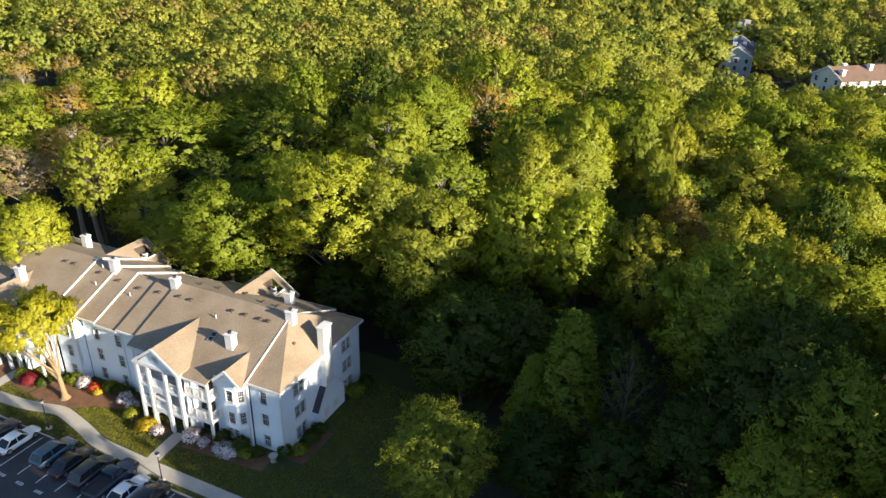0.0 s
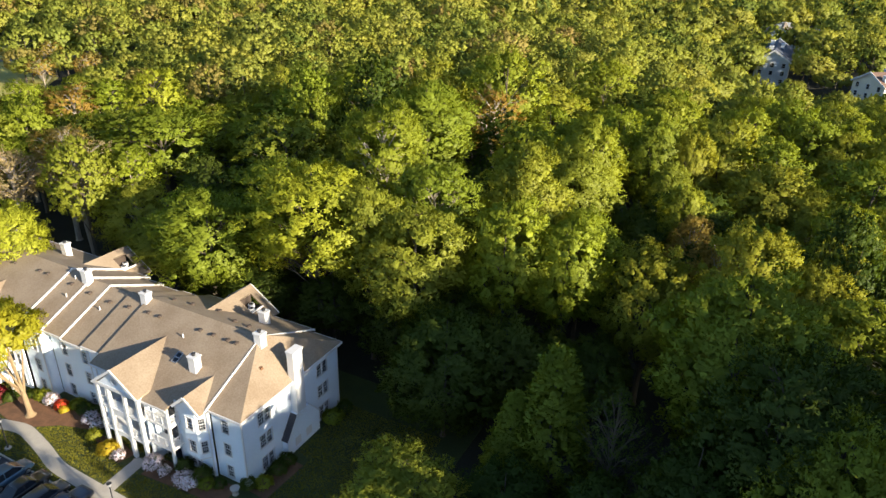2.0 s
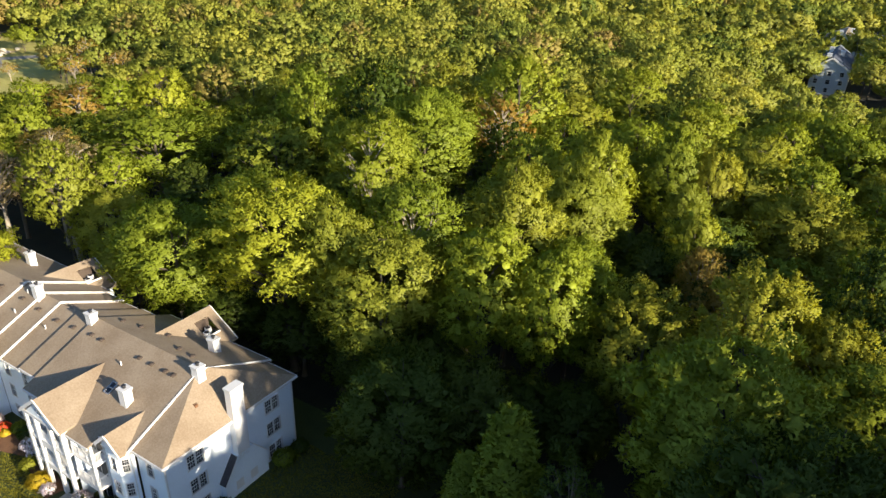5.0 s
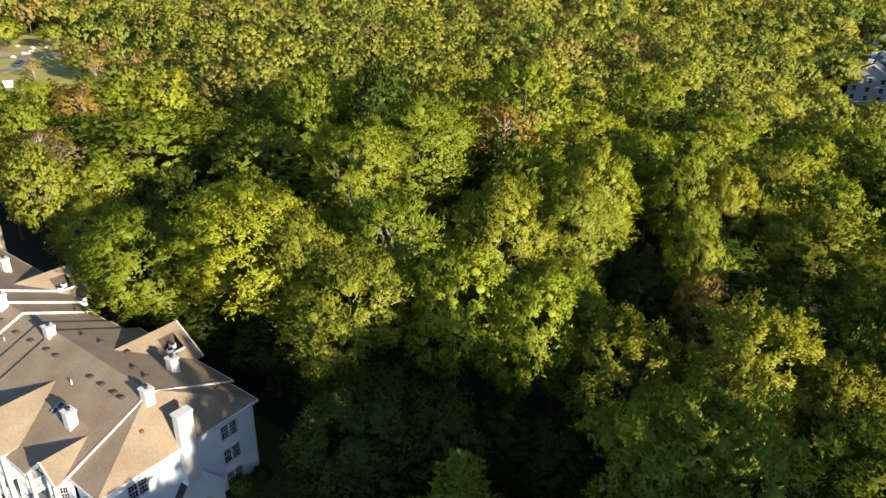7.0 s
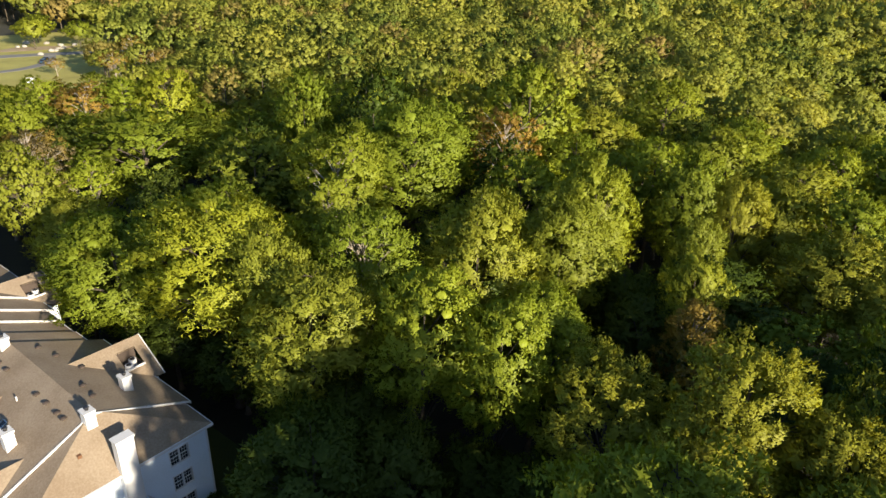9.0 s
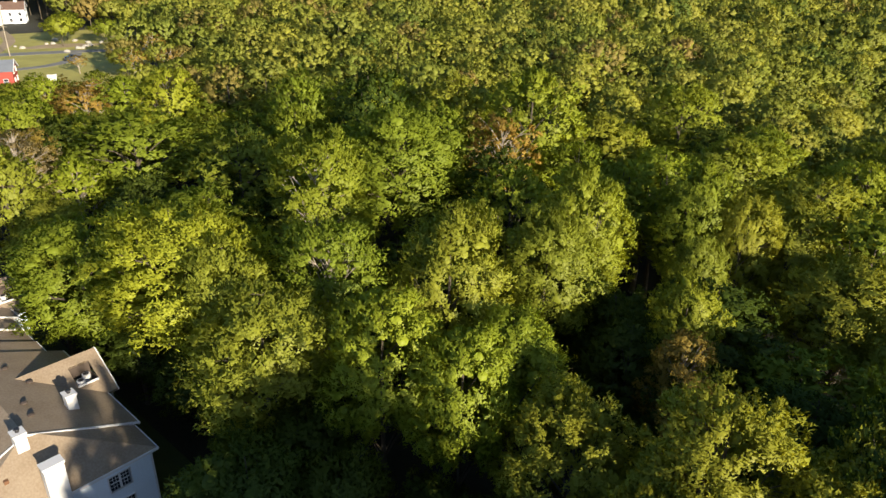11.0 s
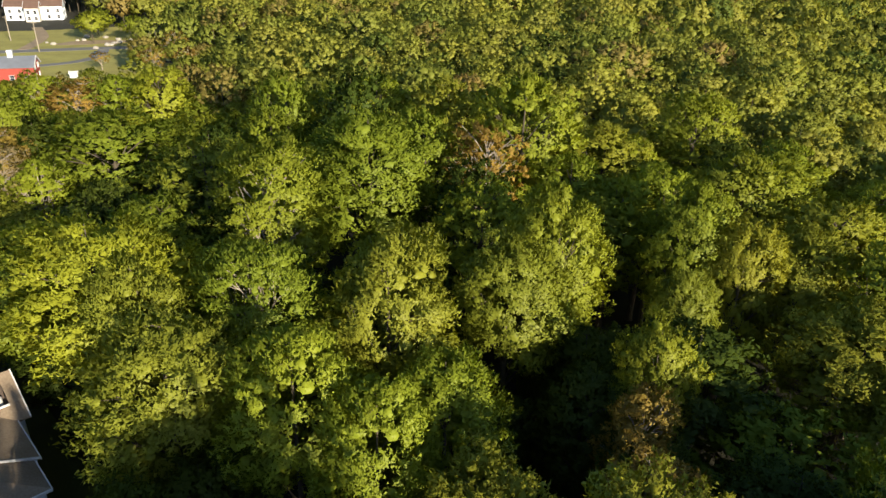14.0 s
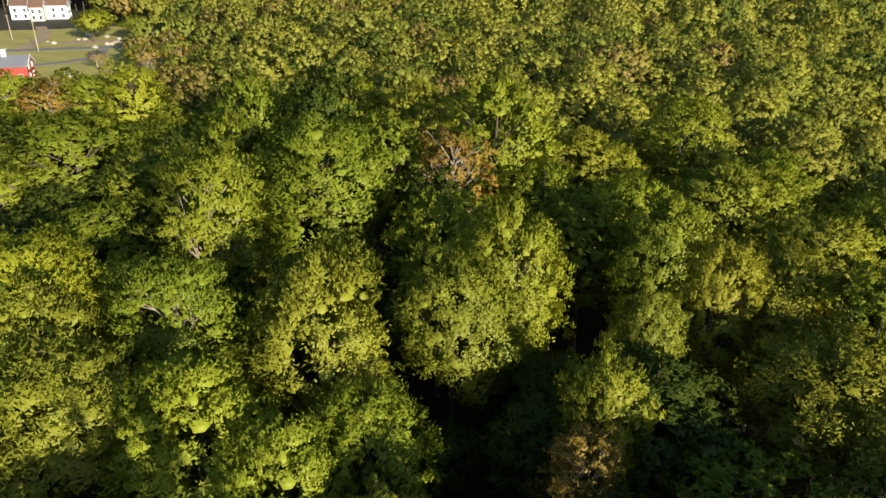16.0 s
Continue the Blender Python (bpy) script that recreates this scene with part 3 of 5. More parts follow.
def arch_panel(a0, a1, b, z0, z1, spring, name="arch_panel"):
    """White panel with an arched opening."""
    bm = bmesh.new()
    m, hw = (a0 + a1) / 2, (a1 - a0) / 2 - 0.22
    top = []
    n = 8
    for i in range(n + 1):
        t = math.pi * i / n
        top.append((m + hw * math.cos(t), spring + hw * 0.55 * math.sin(t)))
    for y in (b, b + 0.15):
        for i in range(n):
            (xa, za), (xb, zb) = top[i], top[i + 1]
            bm.faces.new([bm.verts.new((-x, y, z)) for x, z in ((xa, za), (xa, z1), (xb, z1), (xb, zb))])
        for xa, xb in ((a0, m - hw), (m + hw, a1)):
            bm.faces.new([bm.verts.new((-x, y, z)) for x, z in ((xa, z0), (xa, z1), (xb, z1), (xb, z0))])
    for i in range(n):
        (xa, za), (xb, zb) = top[i], top[i + 1]
        bm.faces.new([bm.verts.new(p) for p in ((-xa, b, za), (-xb, b, zb), (-xb, b + 0.15, zb), (-xa, b + 0.15, za))])
    bmesh.ops.recalc_face_normals(bm, faces=bm.faces)
    part(name, bm, TRIM, apartments)


def portico(o):
    """The entrance tower with stair landings, and the balconies beside it; o shifts it along the front."""
    gable(14.3 + o, 3.2, 8.5, 10.85, -2.35, 5.0, -0.6)
    for a in (17.4, 15.9, 13.5, 11.6):
        block("column", TRIM, (a + o - 0.17, a + o + 0.17, -2.1, -1.76, 0, 8.25))
    for a in (17.4, 11.6):
        block("column", TRIM, (a + o - 0.15, a + o + 0.15, -0.36, -0.06, 0, 8.25))
    for z in (2.75, 5.55):
        block("landing", TRIM, (11.45 + o, 17.55 + o, -2.05, -0.03, z - 0.3, z))
    block("entablature", TRIM, (11.2 + o, 17.7 + o, -2.15, -1.85, 8.0, 8.4))
    for a in (11.35, 17.4):
        block("side_beam", TRIM, (a + o, a + 0.25 + o, -1.84, -0.03, 8.0, 8.3))
    arch_panel(13.67 + o, 15.73 + o, -2.02, 2.75, 5.25, 4.35)
    arch_panel(13.67 + o, 15.73 + o, -2.02, 0.0, 2.45, 1.75)
    for z, t in ((5.55, 6.5), (2.75, 3.6)):
        block("parapet", TRIM, (13.67 + o, 15.73 + o, -1.87, -1.75, z, t))
    for z in (2.75, 5.55):
        railing((17.25 + o, -1.95), (16.05 + o, -1.95), z)
        railing((13.35 + o, -1.95), (11.75 + o, -1.95), z)
    # slanting cheek walls of the top landing
    for a0, a1 in ((17.2, 16.2), (11.8, 12.8)):
        facade((a0 + o, -1.8), (a1 + o, -0.05), 5.55, 8.0, mat=TRIM, name="cheek_wall", thick=0.1)
    bm = bmesh.new()
    ring = [(-(14.3 + o) + 0.45 * math.cos(t), -2.12, 9.35 + 0.45 * math.sin(t)) for t in [i * math.tau / 20 for i in range(21)]]
    tube(bm, ring, [0.08] * 21, 6)
    vent = part("gable_vent", bm, TRIM, apartments, "round white gable vent")
    bm = bmesh.new()
    for i in range(5):
        z = 9.05 + i * 0.15
        w = math.sqrt(max(0.01, 0.42 ** 2 - (z - 9.35) ** 2))
        box(bm, -(14.3 + o) - w, -(14.3 + o) + w, -2.13, -2.09, z - 0.05, z + 0.05)
    part("louvre", bm, CONCRETE, vent)
    # balconies
    for z in (2.75, 5.55):
        block("balcony_floor", TRIM, (8.2 + o, 11.4 + o, -1.5, -0.03, z - 0.28, z))
        railing((11.4 + o, -1.42), (8.28 + o, -1.42), z)
        railing((8.28 + o, -1.42), (8.28 + o, -0.1), z)
    for z in (0.0, 2.75, 5.55):
        door = block("balcony_door", GLASS, (8.7 + o, 10.95 + o, -0.075, -0.03, z + 0.06, z + 2.12))
        for x in (8.65, 9.8, 10.95):
            block("door_frame", TRIM, (x + o, x + 0.07 + o, -0.1, -0.076, z + 0.04, z + 2.16))
    block("column", TRIM, (8.2 + o, 8.46 + o, -1.5, -1.24, 0, 7.75))
    block("partition", SIDING, (11.25 + o, 11.4 + o, -1.45, -0.03, 0, 7.9))
    roof([(11.5 + o, -1.75, 7.95), (8.0 + o, -1.75, 7.95), (8.0 + o, -0.3, 8.6), (11.5 + o, -0.3, 8.6)])
    fascia([(11.4 + o, -1.78, 7.82), (8.0 + o, -1.78, 7.82)])


portico(0.0)
portico(26.5)
# bay with its own small gable
gable(5.8, 1.75, 8.5, 10.0, -1.2, 2.9, -0.6)
BAY = [(7.1, 0.0), (6.75, -0.85), (5.1, -0.85), (4.45, 0.0)]
for i, holes in enumerate(([], [(0.85, z, 0.85, 1.4, 1) for z in FLOORS[1:]], [(0.55, z, 0.55, 1.4, 1) for z in FLOORS[1:]])):
    facade(BAY[i], BAY[i + 1], 2.5, 8.3, holes, name="bay_wall", thick=0.12)
bm = bmesh.new()
slab(bm, [(-a, b, 2.5) for a, b in BAY], 0.15)
part("bay_floor", bm, TRIM, apartments)
# rear cross gables, each with a sunken well for the air conditioners in one slope
for c in (14.2, 35.85):
    zt = lambda a: 11.2 - 2.75 / 4.0 * abs(c - a)
    edge = lambda a: 10.3 + 1.525 * abs(c - a)
    P = lambda a, b: (a, b, zt(a))
    roof([P(c, 17.5), P(c + 4, 17.5), P(c + 4, 16.4), P(c, 10.3)])
    h0, h1, e0, e1 = c - 2.6, c - 0.8, 14.6, 16.5
    roof([P(c, 17.5), P(c - 4, 17.5), P(c - 4, e1), P(c, e1)])
    roof([P(c, e1), P(h1, e1), P(h1, edge(h1)), P(c, 10.3)])
    roof([P(h1, e0), P(h0, e0), P(h0, edge(h0)), P(h1, edge(h1))])
    roof([P(h0, e1), P(c - 4, e1), P(h0, edge(h0))])
    fascia([(c - 4, 17.55, 8.31), (c, 17.55, 11.08), (c + 4, 17.55, 8.31)], h=0.3)
    facade((c - 3.6, 16.0), (c - 3.6, 17.1), 0, 8.4)
    facade((c - 3.6, 17.1), (c + 3.6, 17.1), 0, 8.4)
    facade((c + 3.6, 17.1), (c + 3.6, 16.0), 0, 8.4)
    zf = zt(h0) - 0.35
    block("well_floor", DARKMETAL, (h0, h1, e0, e1, zf - 0.1, zf))
    block("well_side", VENT, (h1, h1 + 0.08, e0, e1, zf, zt(h1) - 0.05))
    block("well_side", VENT, (h0, h1, e0 - 0.08, e0, zf, zt(h0) - 0.2))
    block("well_side", VENT, (h0, h1, e1, e1 + 0.08, zf, zt(h0) - 0.2))
    block("well_lip", TRIM, (h0 - 0.1, h0 + 0.02, e0, e1, zf, zt(h0) + 0.12))
    for da, db in ((h0 + 0.5, e0 + 0.5), (h0 + 1.2, e0 + 1.25)):
        bm = bmesh.new()
        tube(bm, [(-da, db, zf), (-da, db, zf + 0.6), (-da, db, zf + 0.62)], [0.38, 0.38, 0.32], 14)
        unit = part("air_conditioner", bm, TRIM, apartments, "grey round air-conditioning unit")
        bm = bmesh.new()
        tube(bm, [(-da, db, zf + 0.622), (-da, db, zf + 0.64)], [0.25, 0.25], 12)
        part("fan_grille", bm, DARKMETAL, unit)


def chimney(a, b, z0, z1, wa=0.45, wb=0.42):
    """White boxed chimney with a corniced cap and a flue."""
    bm = boxes((-a - wa, -a + wa, b - wb, b + wb, z0, z1 - 0.25))
    for k, (za, zb) in ((0.04, (z1 - 0.25, z1 - 0.14)), (0.08, (z1 - 0.14, z1))):
        box(bm, -a - wa - k, -a + wa + k, b - wb - k, b + wb + k, za, zb)
    ch = part("chimney", bm, TRIM, apartments, "white boxed chimney")
    bm = bmesh.new()
    tube(bm, [(-a, b, z1), (-a, b, z1 + 0.22)], [0.16, 0.16], 10)
    tube(bm, [(-a, b, z1 + 0.25), (-a, b, z1 + 0.3)], [0.24, 0.2], 10)
    part("flue_cap", bm, DARKMETAL, ch)


for a, b, z0, z1 in ((8.2, 2.75, 9.3, 11.6), (3.75, 7.5, 11.3, 13.1), (7.9, 12.7, 9.6, 11.75), (20.2, 7.5, 11.3, 13.2), (29.9, 7.4, 11.5, 13.5), (33.8, 2.75, 9.9, 12.2), (41.4, 12.7, 9.9, 12.2), (47.2, 7.4, 12.2, 13.7), (40.5, 2.4, 9.9, 12.2)):
    if a != 33.8:
        chimney(a, b, z0, z1)
# end-wall chimney: shaft, cap, wide foot with sloping shoulders
bm = boxes((-0.5, 0.32, 7.55, 9.0, 3.8, 11.55))
for k, za, zb in ((0.04, 11.55, 11.7), (0.09, 11.7, 11.85)):
    box(bm, -0.5 - k, 0.32 + k, 7.55 - k, 9.0 + k, za, zb)
part("end_chimney_shaft", bm, TRIM, apartments, "tall white chimney shaft")
bm = bmesh.new()
prof = [(5.7, 0), (11.0, 0), (11.0, 2.5), (9.4, 4.4), (7.3, 4.4), (5.7, 2.2)]
va, vb = [bm.verts.new((0.32, b, z)) for b, z in prof], [bm.verts.new((-0.38, b, z)) for b, z in prof]
bm.faces.new(va)
bm.faces.new(vb[::-1])
for i in range(6):
    bm.faces.new((va[i], vb[i], vb[(i + 1) % 6], va[(i + 1) % 6]))
bmesh.ops.recalc_face_normals(bm, faces=bm.faces)
part("end_chimney_foot", bm, SIDING, apartments)
bm = bmesh.new()
slab(bm, [(0.42, 5.55, 2.06), (-0.42, 5.55, 2.06), (-0.42, 7.3, 4.46), (0.42, 7.3, 4.46)], 0.08)
part("shoulder_roof", bm, DARKROOF, apartments, "dark shingled shoulder of the chimney")
bm = bmesh.new()
slab(bm, [(0.42, 11.12, 2.46), (-0.42, 11.12, 2.46), (-0.42, 9.4, 4.5), (0.42, 9.4, 4.5)], 0.08)
part("shoulder_roof", bm, TRIM, apartments)
for b in (6.9, 8.7):
    part("foot_panel", boxes((0.30, 0.345, b, b + 0.9, 0.6, 1.6)), TRIM, apartments)


def slope_z(a, b):
    """Height of the roof of a block at a, b."""
    ridge = 12.3 if a < 20.3 else 12.05 if a < 23.4 else 11.8 if a < 26.8 else 12.05 if a < 29.8 else 12.3 if a < 33.4 else 12.55
    return ridge - PITCH * abs(8 - b)


# roof vents, pipes and skylights
for a, b in ((11.0, 6.4), (9.15, 6.4), (7.15, 6.4), (6.0, 6.4), (18.6, 6.3), (16.9, 6.3), (13.2, 11.3), (9.2, 9.6), (7.0, 9.4), (18.5, 9.8), (16.3, 10.4), (21.8, 6.3), (25.0, 6.3), (28.3, 6.3), (31.5, 6.4), (35.8, 6.4), (37.3, 6.4), (43.5, 6.3), (45.2, 6.3), (46.6, 6.3), (42.0, 6.3)):
    z = slope_z(a, b)
    bm = bmesh.new()
    tube(bm, [(-a, b, z - 0.12), (-a, b, z + 0.16)], [0.13, 0.13], 10)
    tube(bm, [(-a, b, z + 0.14), (-a, b, z + 0.22), (-a, b, z + 0.28)], [0.30, 0.26, 0.08], 12)
    part("roof_vent", bm, VENT, apartments, "small brown roof vent")
for a, b in ((25.4, 5.2), (30.6, 4.9), (12.3, 5.2), (31.8, 7.2)):
    z = slope_z(a, b)
    bm = bmesh.new()
    tube(bm, [(-a, b, z - 0.1), (-a, b, z + 0.45)], [0.07, 0.07], 8)
    part("vent_pipe", bm, TRIM, apartments)
for a, b, w, h in ((11.1, 3.1, 0.35, 0.55), (42.8, 3.0, 0.35, 0.55)):
    bm = bmesh.new()
    z = slope_z(a, b)
    for e in (-w, w):
        beam(bm, (-a + e, b - h, z - PITCH * h + 0.08), (-a + e, b + h, z + PITCH * h + 0.08), 0.07, 0.12)
    for e in (-h, 0, h):
        beam(bm, (-a - w, b + e, z + PITCH * e + 0.08), (-a + w, b + e, z + PITCH * e + 0.08), 0.07, 0.12)
    sk = part("skylight", bm, ALLOY, apartments, "small framed skylight")
    bm = bmesh.new()
    slab(bm, [(-a - w, b - h, z - PITCH * h + 0.06), (-a + w, b - h, z - PITCH * h + 0.06), (-a + w, b + h, z + PITCH * h + 0.06), (-a - w, b + h, z + PITCH * h + 0.06)], 0.04)
    part("pane", bm, GLASS, sk)
for a, b in ((2.2, 5.6), (1.9, 9.4)):
    z = 8.4 + a * 0.913
    part("box_vent", boxes((-a - 0.16, -a + 0.16, b - 0.16, b + 0.16, z - 0.15, z + 0.14)), MULCH, apartments)


# ---- grounds ----
def ribbon(name, mat, pts, width, z0, z1, label, category):
    """A paved strip along (a, b) points."""
    bm = bmesh.new()
    P = [Vector((-a, b)) for a, b in pts]
    L, R = [], []
    for i, p in enumerate(P):
        d = (P[min(i + 1, len(P) - 1)] - P[max(i - 1, 0)]).normalized()
        n = Vector((-d.y, d.x)) * width / 2
        L.append(p + n)
        R.append(p - n)
    for i in range(len(P) - 1):
        slab(bm, [(*L[i], z1), (*R[i], z1), (*R[i + 1], z1), (*L[i + 1], z1)], z1 - z0)
    ob = tagged(part(name, bm, mat), label, category, kind="structure")
    ob.matrix_basis = SITE
    return ob


def smooth(pts, n=6):
    """More points along a smooth curve through pts."""
    out = []
    for i in range(len(pts) - 1):
        p0, p1, p2, p3 = (Vector(pts[max(0, min(len(pts) - 1, i + k))]) for k in (-1, 0, 1, 2))
        for j in range(n):
            t = j / n
            out.append(0.5 * (2 * p1 + (p2 - p0) * t + (2 * p0 - 5 * p1 + 4 * p2 - p3) * t * t + (3 * p1 - p0 - 3 * p2 + p3) * t ** 3))
    return [tuple(p) for p in out] + [tuple(pts[-1])]


ribbon("pavement", CONCRETE, smooth([(60, -6.2), (46, -6.0), (38, -6.3), (32, -5.9), (28, -5.0), (25.5, -5.3), (22.5, -6.0), (19.5, -6.8), (16, -7.0), (10, -7.1), (0, -7.1), (-14, -7.1)]), 1.5, -0.05, 0.03, "pale concrete footpath curving along the lawn", "path")
ribbon("entrance_path", CONCRETE, [(12.7, -1.9), (12.5, -4.5), (12.3, -6.36)], 1.5, -0.05, 0.026, "pale concrete path to the entrance", "path")
ribbon("kerb_ramp", CONCRETE, [(12.0, -7.8), (12.0, -8.4)], 1.8, -0.05, 0.024, "pale concrete ramp from path to kerb", "path")
ribbon("entrance_path", CONCRETE, [(38.9, -1.9), (38.8, -5.4)], 1.5, -0.05, 0.026, "pale concrete path to the further entrance", "path")
ribbon("mulch_bed", MULCH, smooth([(33.5, -2.6), (29, -3.0), (25.5, -1.0), (22, 0.2)]), 3.6, -0.05, 0.015, "brown bark mulch bed beside the building", "flower bed")
ribbon("mulch_bed", MULCH, [(19.5, -1.4), (14.2, -2.7)], 1.8, -0.05, 0.012, "brown bark mulch bed before the entrance", "flower bed")
ribbon("mulch_bed", MULCH, [(11.2, -2.2), (1.2, -1.4)], 2.6, -0.05, 0.012, "brown bark mulch bed along the front wall", "flower bed")
ribbon("mulch_bed", MULCH, [(-1.0, 0.0), (-1.3, 5.5)], 2.2, -0.05, 0.012, "brown bark mulch bed at the end wall", "flower bed")
ribbon("mulch_bed", MULCH, [(47, -1.6), (34, -3.2)], 2.4, -0.05, 0.012, "brown bark mulch bed along the further block", "flower bed")

# stall lines with their painted numbers as bars
lines = thing("stall_markings", "white painted parking stall lines on asphalt", "road marking", tuple(SITE.translation), SITE_TURN, kind="structure")
for k in range(-2, 14):
    a = 25.65 - 2.68 * (k - 3)
    part("stall_line", boxes((-a - 0.055, -a + 0.055, -13.7, -8.75, -0.119, -0.114)), LINE, lines)
    if -1 <= k < 9:
        for j in range(4):
            x = -a + 0.85 + j * 0.26
            part("number_bar", boxes((x, x + 0.14, -14.6, -14.25, -0.119, -0.114)), LINE, lines)

PAINT = {}


def paint(name, col, metal=0.3):
    if name not in PAINT:
        m = material(name, col, 0.28, 0.06, 1.0, 5, 0.0, metal=metal)
        m.node_tree.nodes["Principled BSDF"].inputs["Coat Weight"].default_value = 0.6
        PAINT[name] = m
    return PAINT[name]


def loft(bm, sections):
    """Skin through rings of equal length."""
    rings = [[bm.verts.new(p) for p in s] for s in sections]
    n = len(rings[0])
    for r, q in zip(rings, rings[1:]):
        for k in range(n):
            bm.faces.new((r[k], r[(k + 1) % n], q[(k + 1) % n], q[k]))
    bm.faces.new(rings[0][::-1])
    bm.faces.new(rings[-1])
    bmesh.ops.recalc_face_normals(bm, faces=bm.faces)
    for f in bm.faces:
        f.smooth = True


def hull(y, w, z0, z1):
    """A rounded cross-section of a car body at y."""
    h = z1 - z0
    half = [(0.86, 0.0), (0.97, 0.12), (1.0, 0.42), (0.99, 0.68), (0.95, 0.86), (0.86, 0.96), (0.66, 1.0)]
    return [(w * x, y, z0 + h * z) for x, z in half] + [(-w * x, y, z0 + h * z) for x, z in half[::-1]]


def car(style, col, place, turn, label, group="parked cars"):
    """A parked car; its nose points along its own +y."""
    t = thing("car", label, "car", place, turn, group)
    tall = {"sedan": 1.42, "suv": 1.68, "pickup": 1.8}[style]
    L = {"sedan": 4.7, "suv": 4.6, "pickup": 5.6}[style]
    w = {"sedan": 0.9, "suv": 0.92, "pickup": 0.98}[style]
    belt = tall * 0.57
    h = L / 2
    bm = bmesh.new()
    if style == "pickup":
        rows = [(-h, 0.9, 0.5, belt - 0.1), (-h + 0.1, 1, 0.35, belt), (h - 1.6, 1, 0.3, belt + 0.02), (h - 0.5, 0.97, 0.35, belt - 0.04), (h - 0.08, 0.9, 0.4, belt - 0.12), (h, 0.8, 0.5, belt - 0.3)]
    elif style == "suv":
        rows = [(-h, 0.84, 0.5, belt - 0.1), (-h + 0.12, 0.96, 0.35, belt), (-h * 0.4, 1, 0.25, belt), (h - 1.5, 1, 0.25, belt), (h - 0.6, 0.95, 0.3, belt - 0.1), (h - 0.1, 0.85, 0.35, belt - 0.25), (h, 0.7, 0.45, belt - 0.38)]
    else:
        rows = [(-h, 0.8, 0.5, belt - 0.12), (-h + 0.15, 0.93, 0.35, belt - 0.02), (-h * 0.5, 1, 0.22, belt), (h - 1.6, 1, 0.22, belt - 0.02), (h - 0.6, 0.95, 0.28, belt - 0.12), (h - 0.12, 0.84, 0.33, belt - 0.24), (h, 0.7, 0.42, belt - 0.36)]
    nose, tail = rows[-1], rows[0]
    rows = [(tail[0] - 0.05, tail[1] * 0.86, tail[2] + 0.08, tail[3] - 0.14)] + rows + [(nose[0] + 0.06, nose[1] * 0.84, nose[2] + 0.06, nose[3] - 0.12)]
    loft(bm, [hull(y, w * k, z0, z1) for y, k, z0, z1 in rows])
    body = part("body", bm, paint(*col), t)
    # glasshouse: windows below, painted roof above
    y0, y1, ya, yb = {"sedan": (-h + 0.55, h - 1.35, -h + 1.35, h - 2.15), "suv": (-h + 0.10, h - 1.0, -h + 0.62, h - 1.95), "pickup": (-0.5, h - 1.45, -0.3, h - 2.15)}[style]
    g0, g1 = belt - 0.03, tall - 0.06
    lo = [(-w * 0.86, y0, g0), (w * 0.86, y0, g0), (w * 0.86, y1, g0), (-w * 0.86, y1, g0)]
    hi = [(-w * 0.72, ya, g1), (w * 0.72, ya, g1), (w * 0.72, yb, g1), (-w * 0.72, yb, g1)]
    mid = Vector((0, (y0 + y1) / 2, (g0 + g1) / 2))
    for k, pane in enumerate(("rear_window", "side_window", "windscreen", "side_window")):
        quad = [Vector(p) for p in (lo[k], lo[(k + 1) % 4], hi[(k + 1) % 4], hi[k])]
        n = (quad[1] - quad[0]).cross(quad[3] - quad[0]).normalized() * 0.04
        bm = bmesh.new()
        va, vb = [bm.verts.new(p) for p in quad], [bm.verts.new(p - n) for p in quad]
        bm.faces.new(va)
        bm.faces.new(vb[::-1])
        for i in range(4):
            bm.faces.new((va[i], vb[i], vb[(i + 1) % 4], va[(i + 1) % 4]))
        bmesh.ops.recalc_face_normals(bm, faces=bm.faces)
        part(pane, bm, GLASS, body)
    bm = bmesh.new()
    wr = w * 0.735
    loft(bm, [[(-wr * k, yy, g1 - 0.04 - drop), (wr * k, yy, g1 - 0.04 - drop), (wr * k, yy, tall - 0.05 - drop), (wr * 0.86 * k, yy, tall - 0.015 - drop), (wr * 0.5 * k, yy, tall + 0.01 - drop), (-wr * 0.5 * k, yy, tall + 0.01 - drop), (-wr * 0.86 * k, yy, tall - 0.015 - drop), (-wr * k, yy, tall - 0.05 - drop)]
              for yy, k, drop in ((ya - 0.10, 0.96, 0.05), (ya + 0.15, 1.0, 0.012), ((ya + yb) / 2, 1.0, 0.0), (yb - 0.2, 1.0, 0.01), (yb + 0.12, 0.97, 0.06))])
    part("roof", bm, paint(*col), body)
    posts = list(zip(lo, hi)) + [((s * w * 0.86, (ya + yb) / 2, g0), (s * w * 0.725, (ya + yb) / 2, g1)) for s in (-1, 1)]
    for a, b in posts:
        bm = bmesh.new()
        beam(bm, a, b, 0.08, 0.07)
        part("pillar", bm, paint(*col), body)
    if style == "pickup":
        part("bed_liner", boxes((-w * 0.84, w * 0.84, -h + 0.12, -0.6, belt - 0.02, belt + 0.012)), RUBBER, body)
        for s in (-1, 1):
            part("bed_rail", boxes((s * w * 0.9 - 0.07, s * w * 0.9 + 0.07, -h + 0.05, -0.55, belt - 0.03, belt + 0.1)), paint(*col), body)
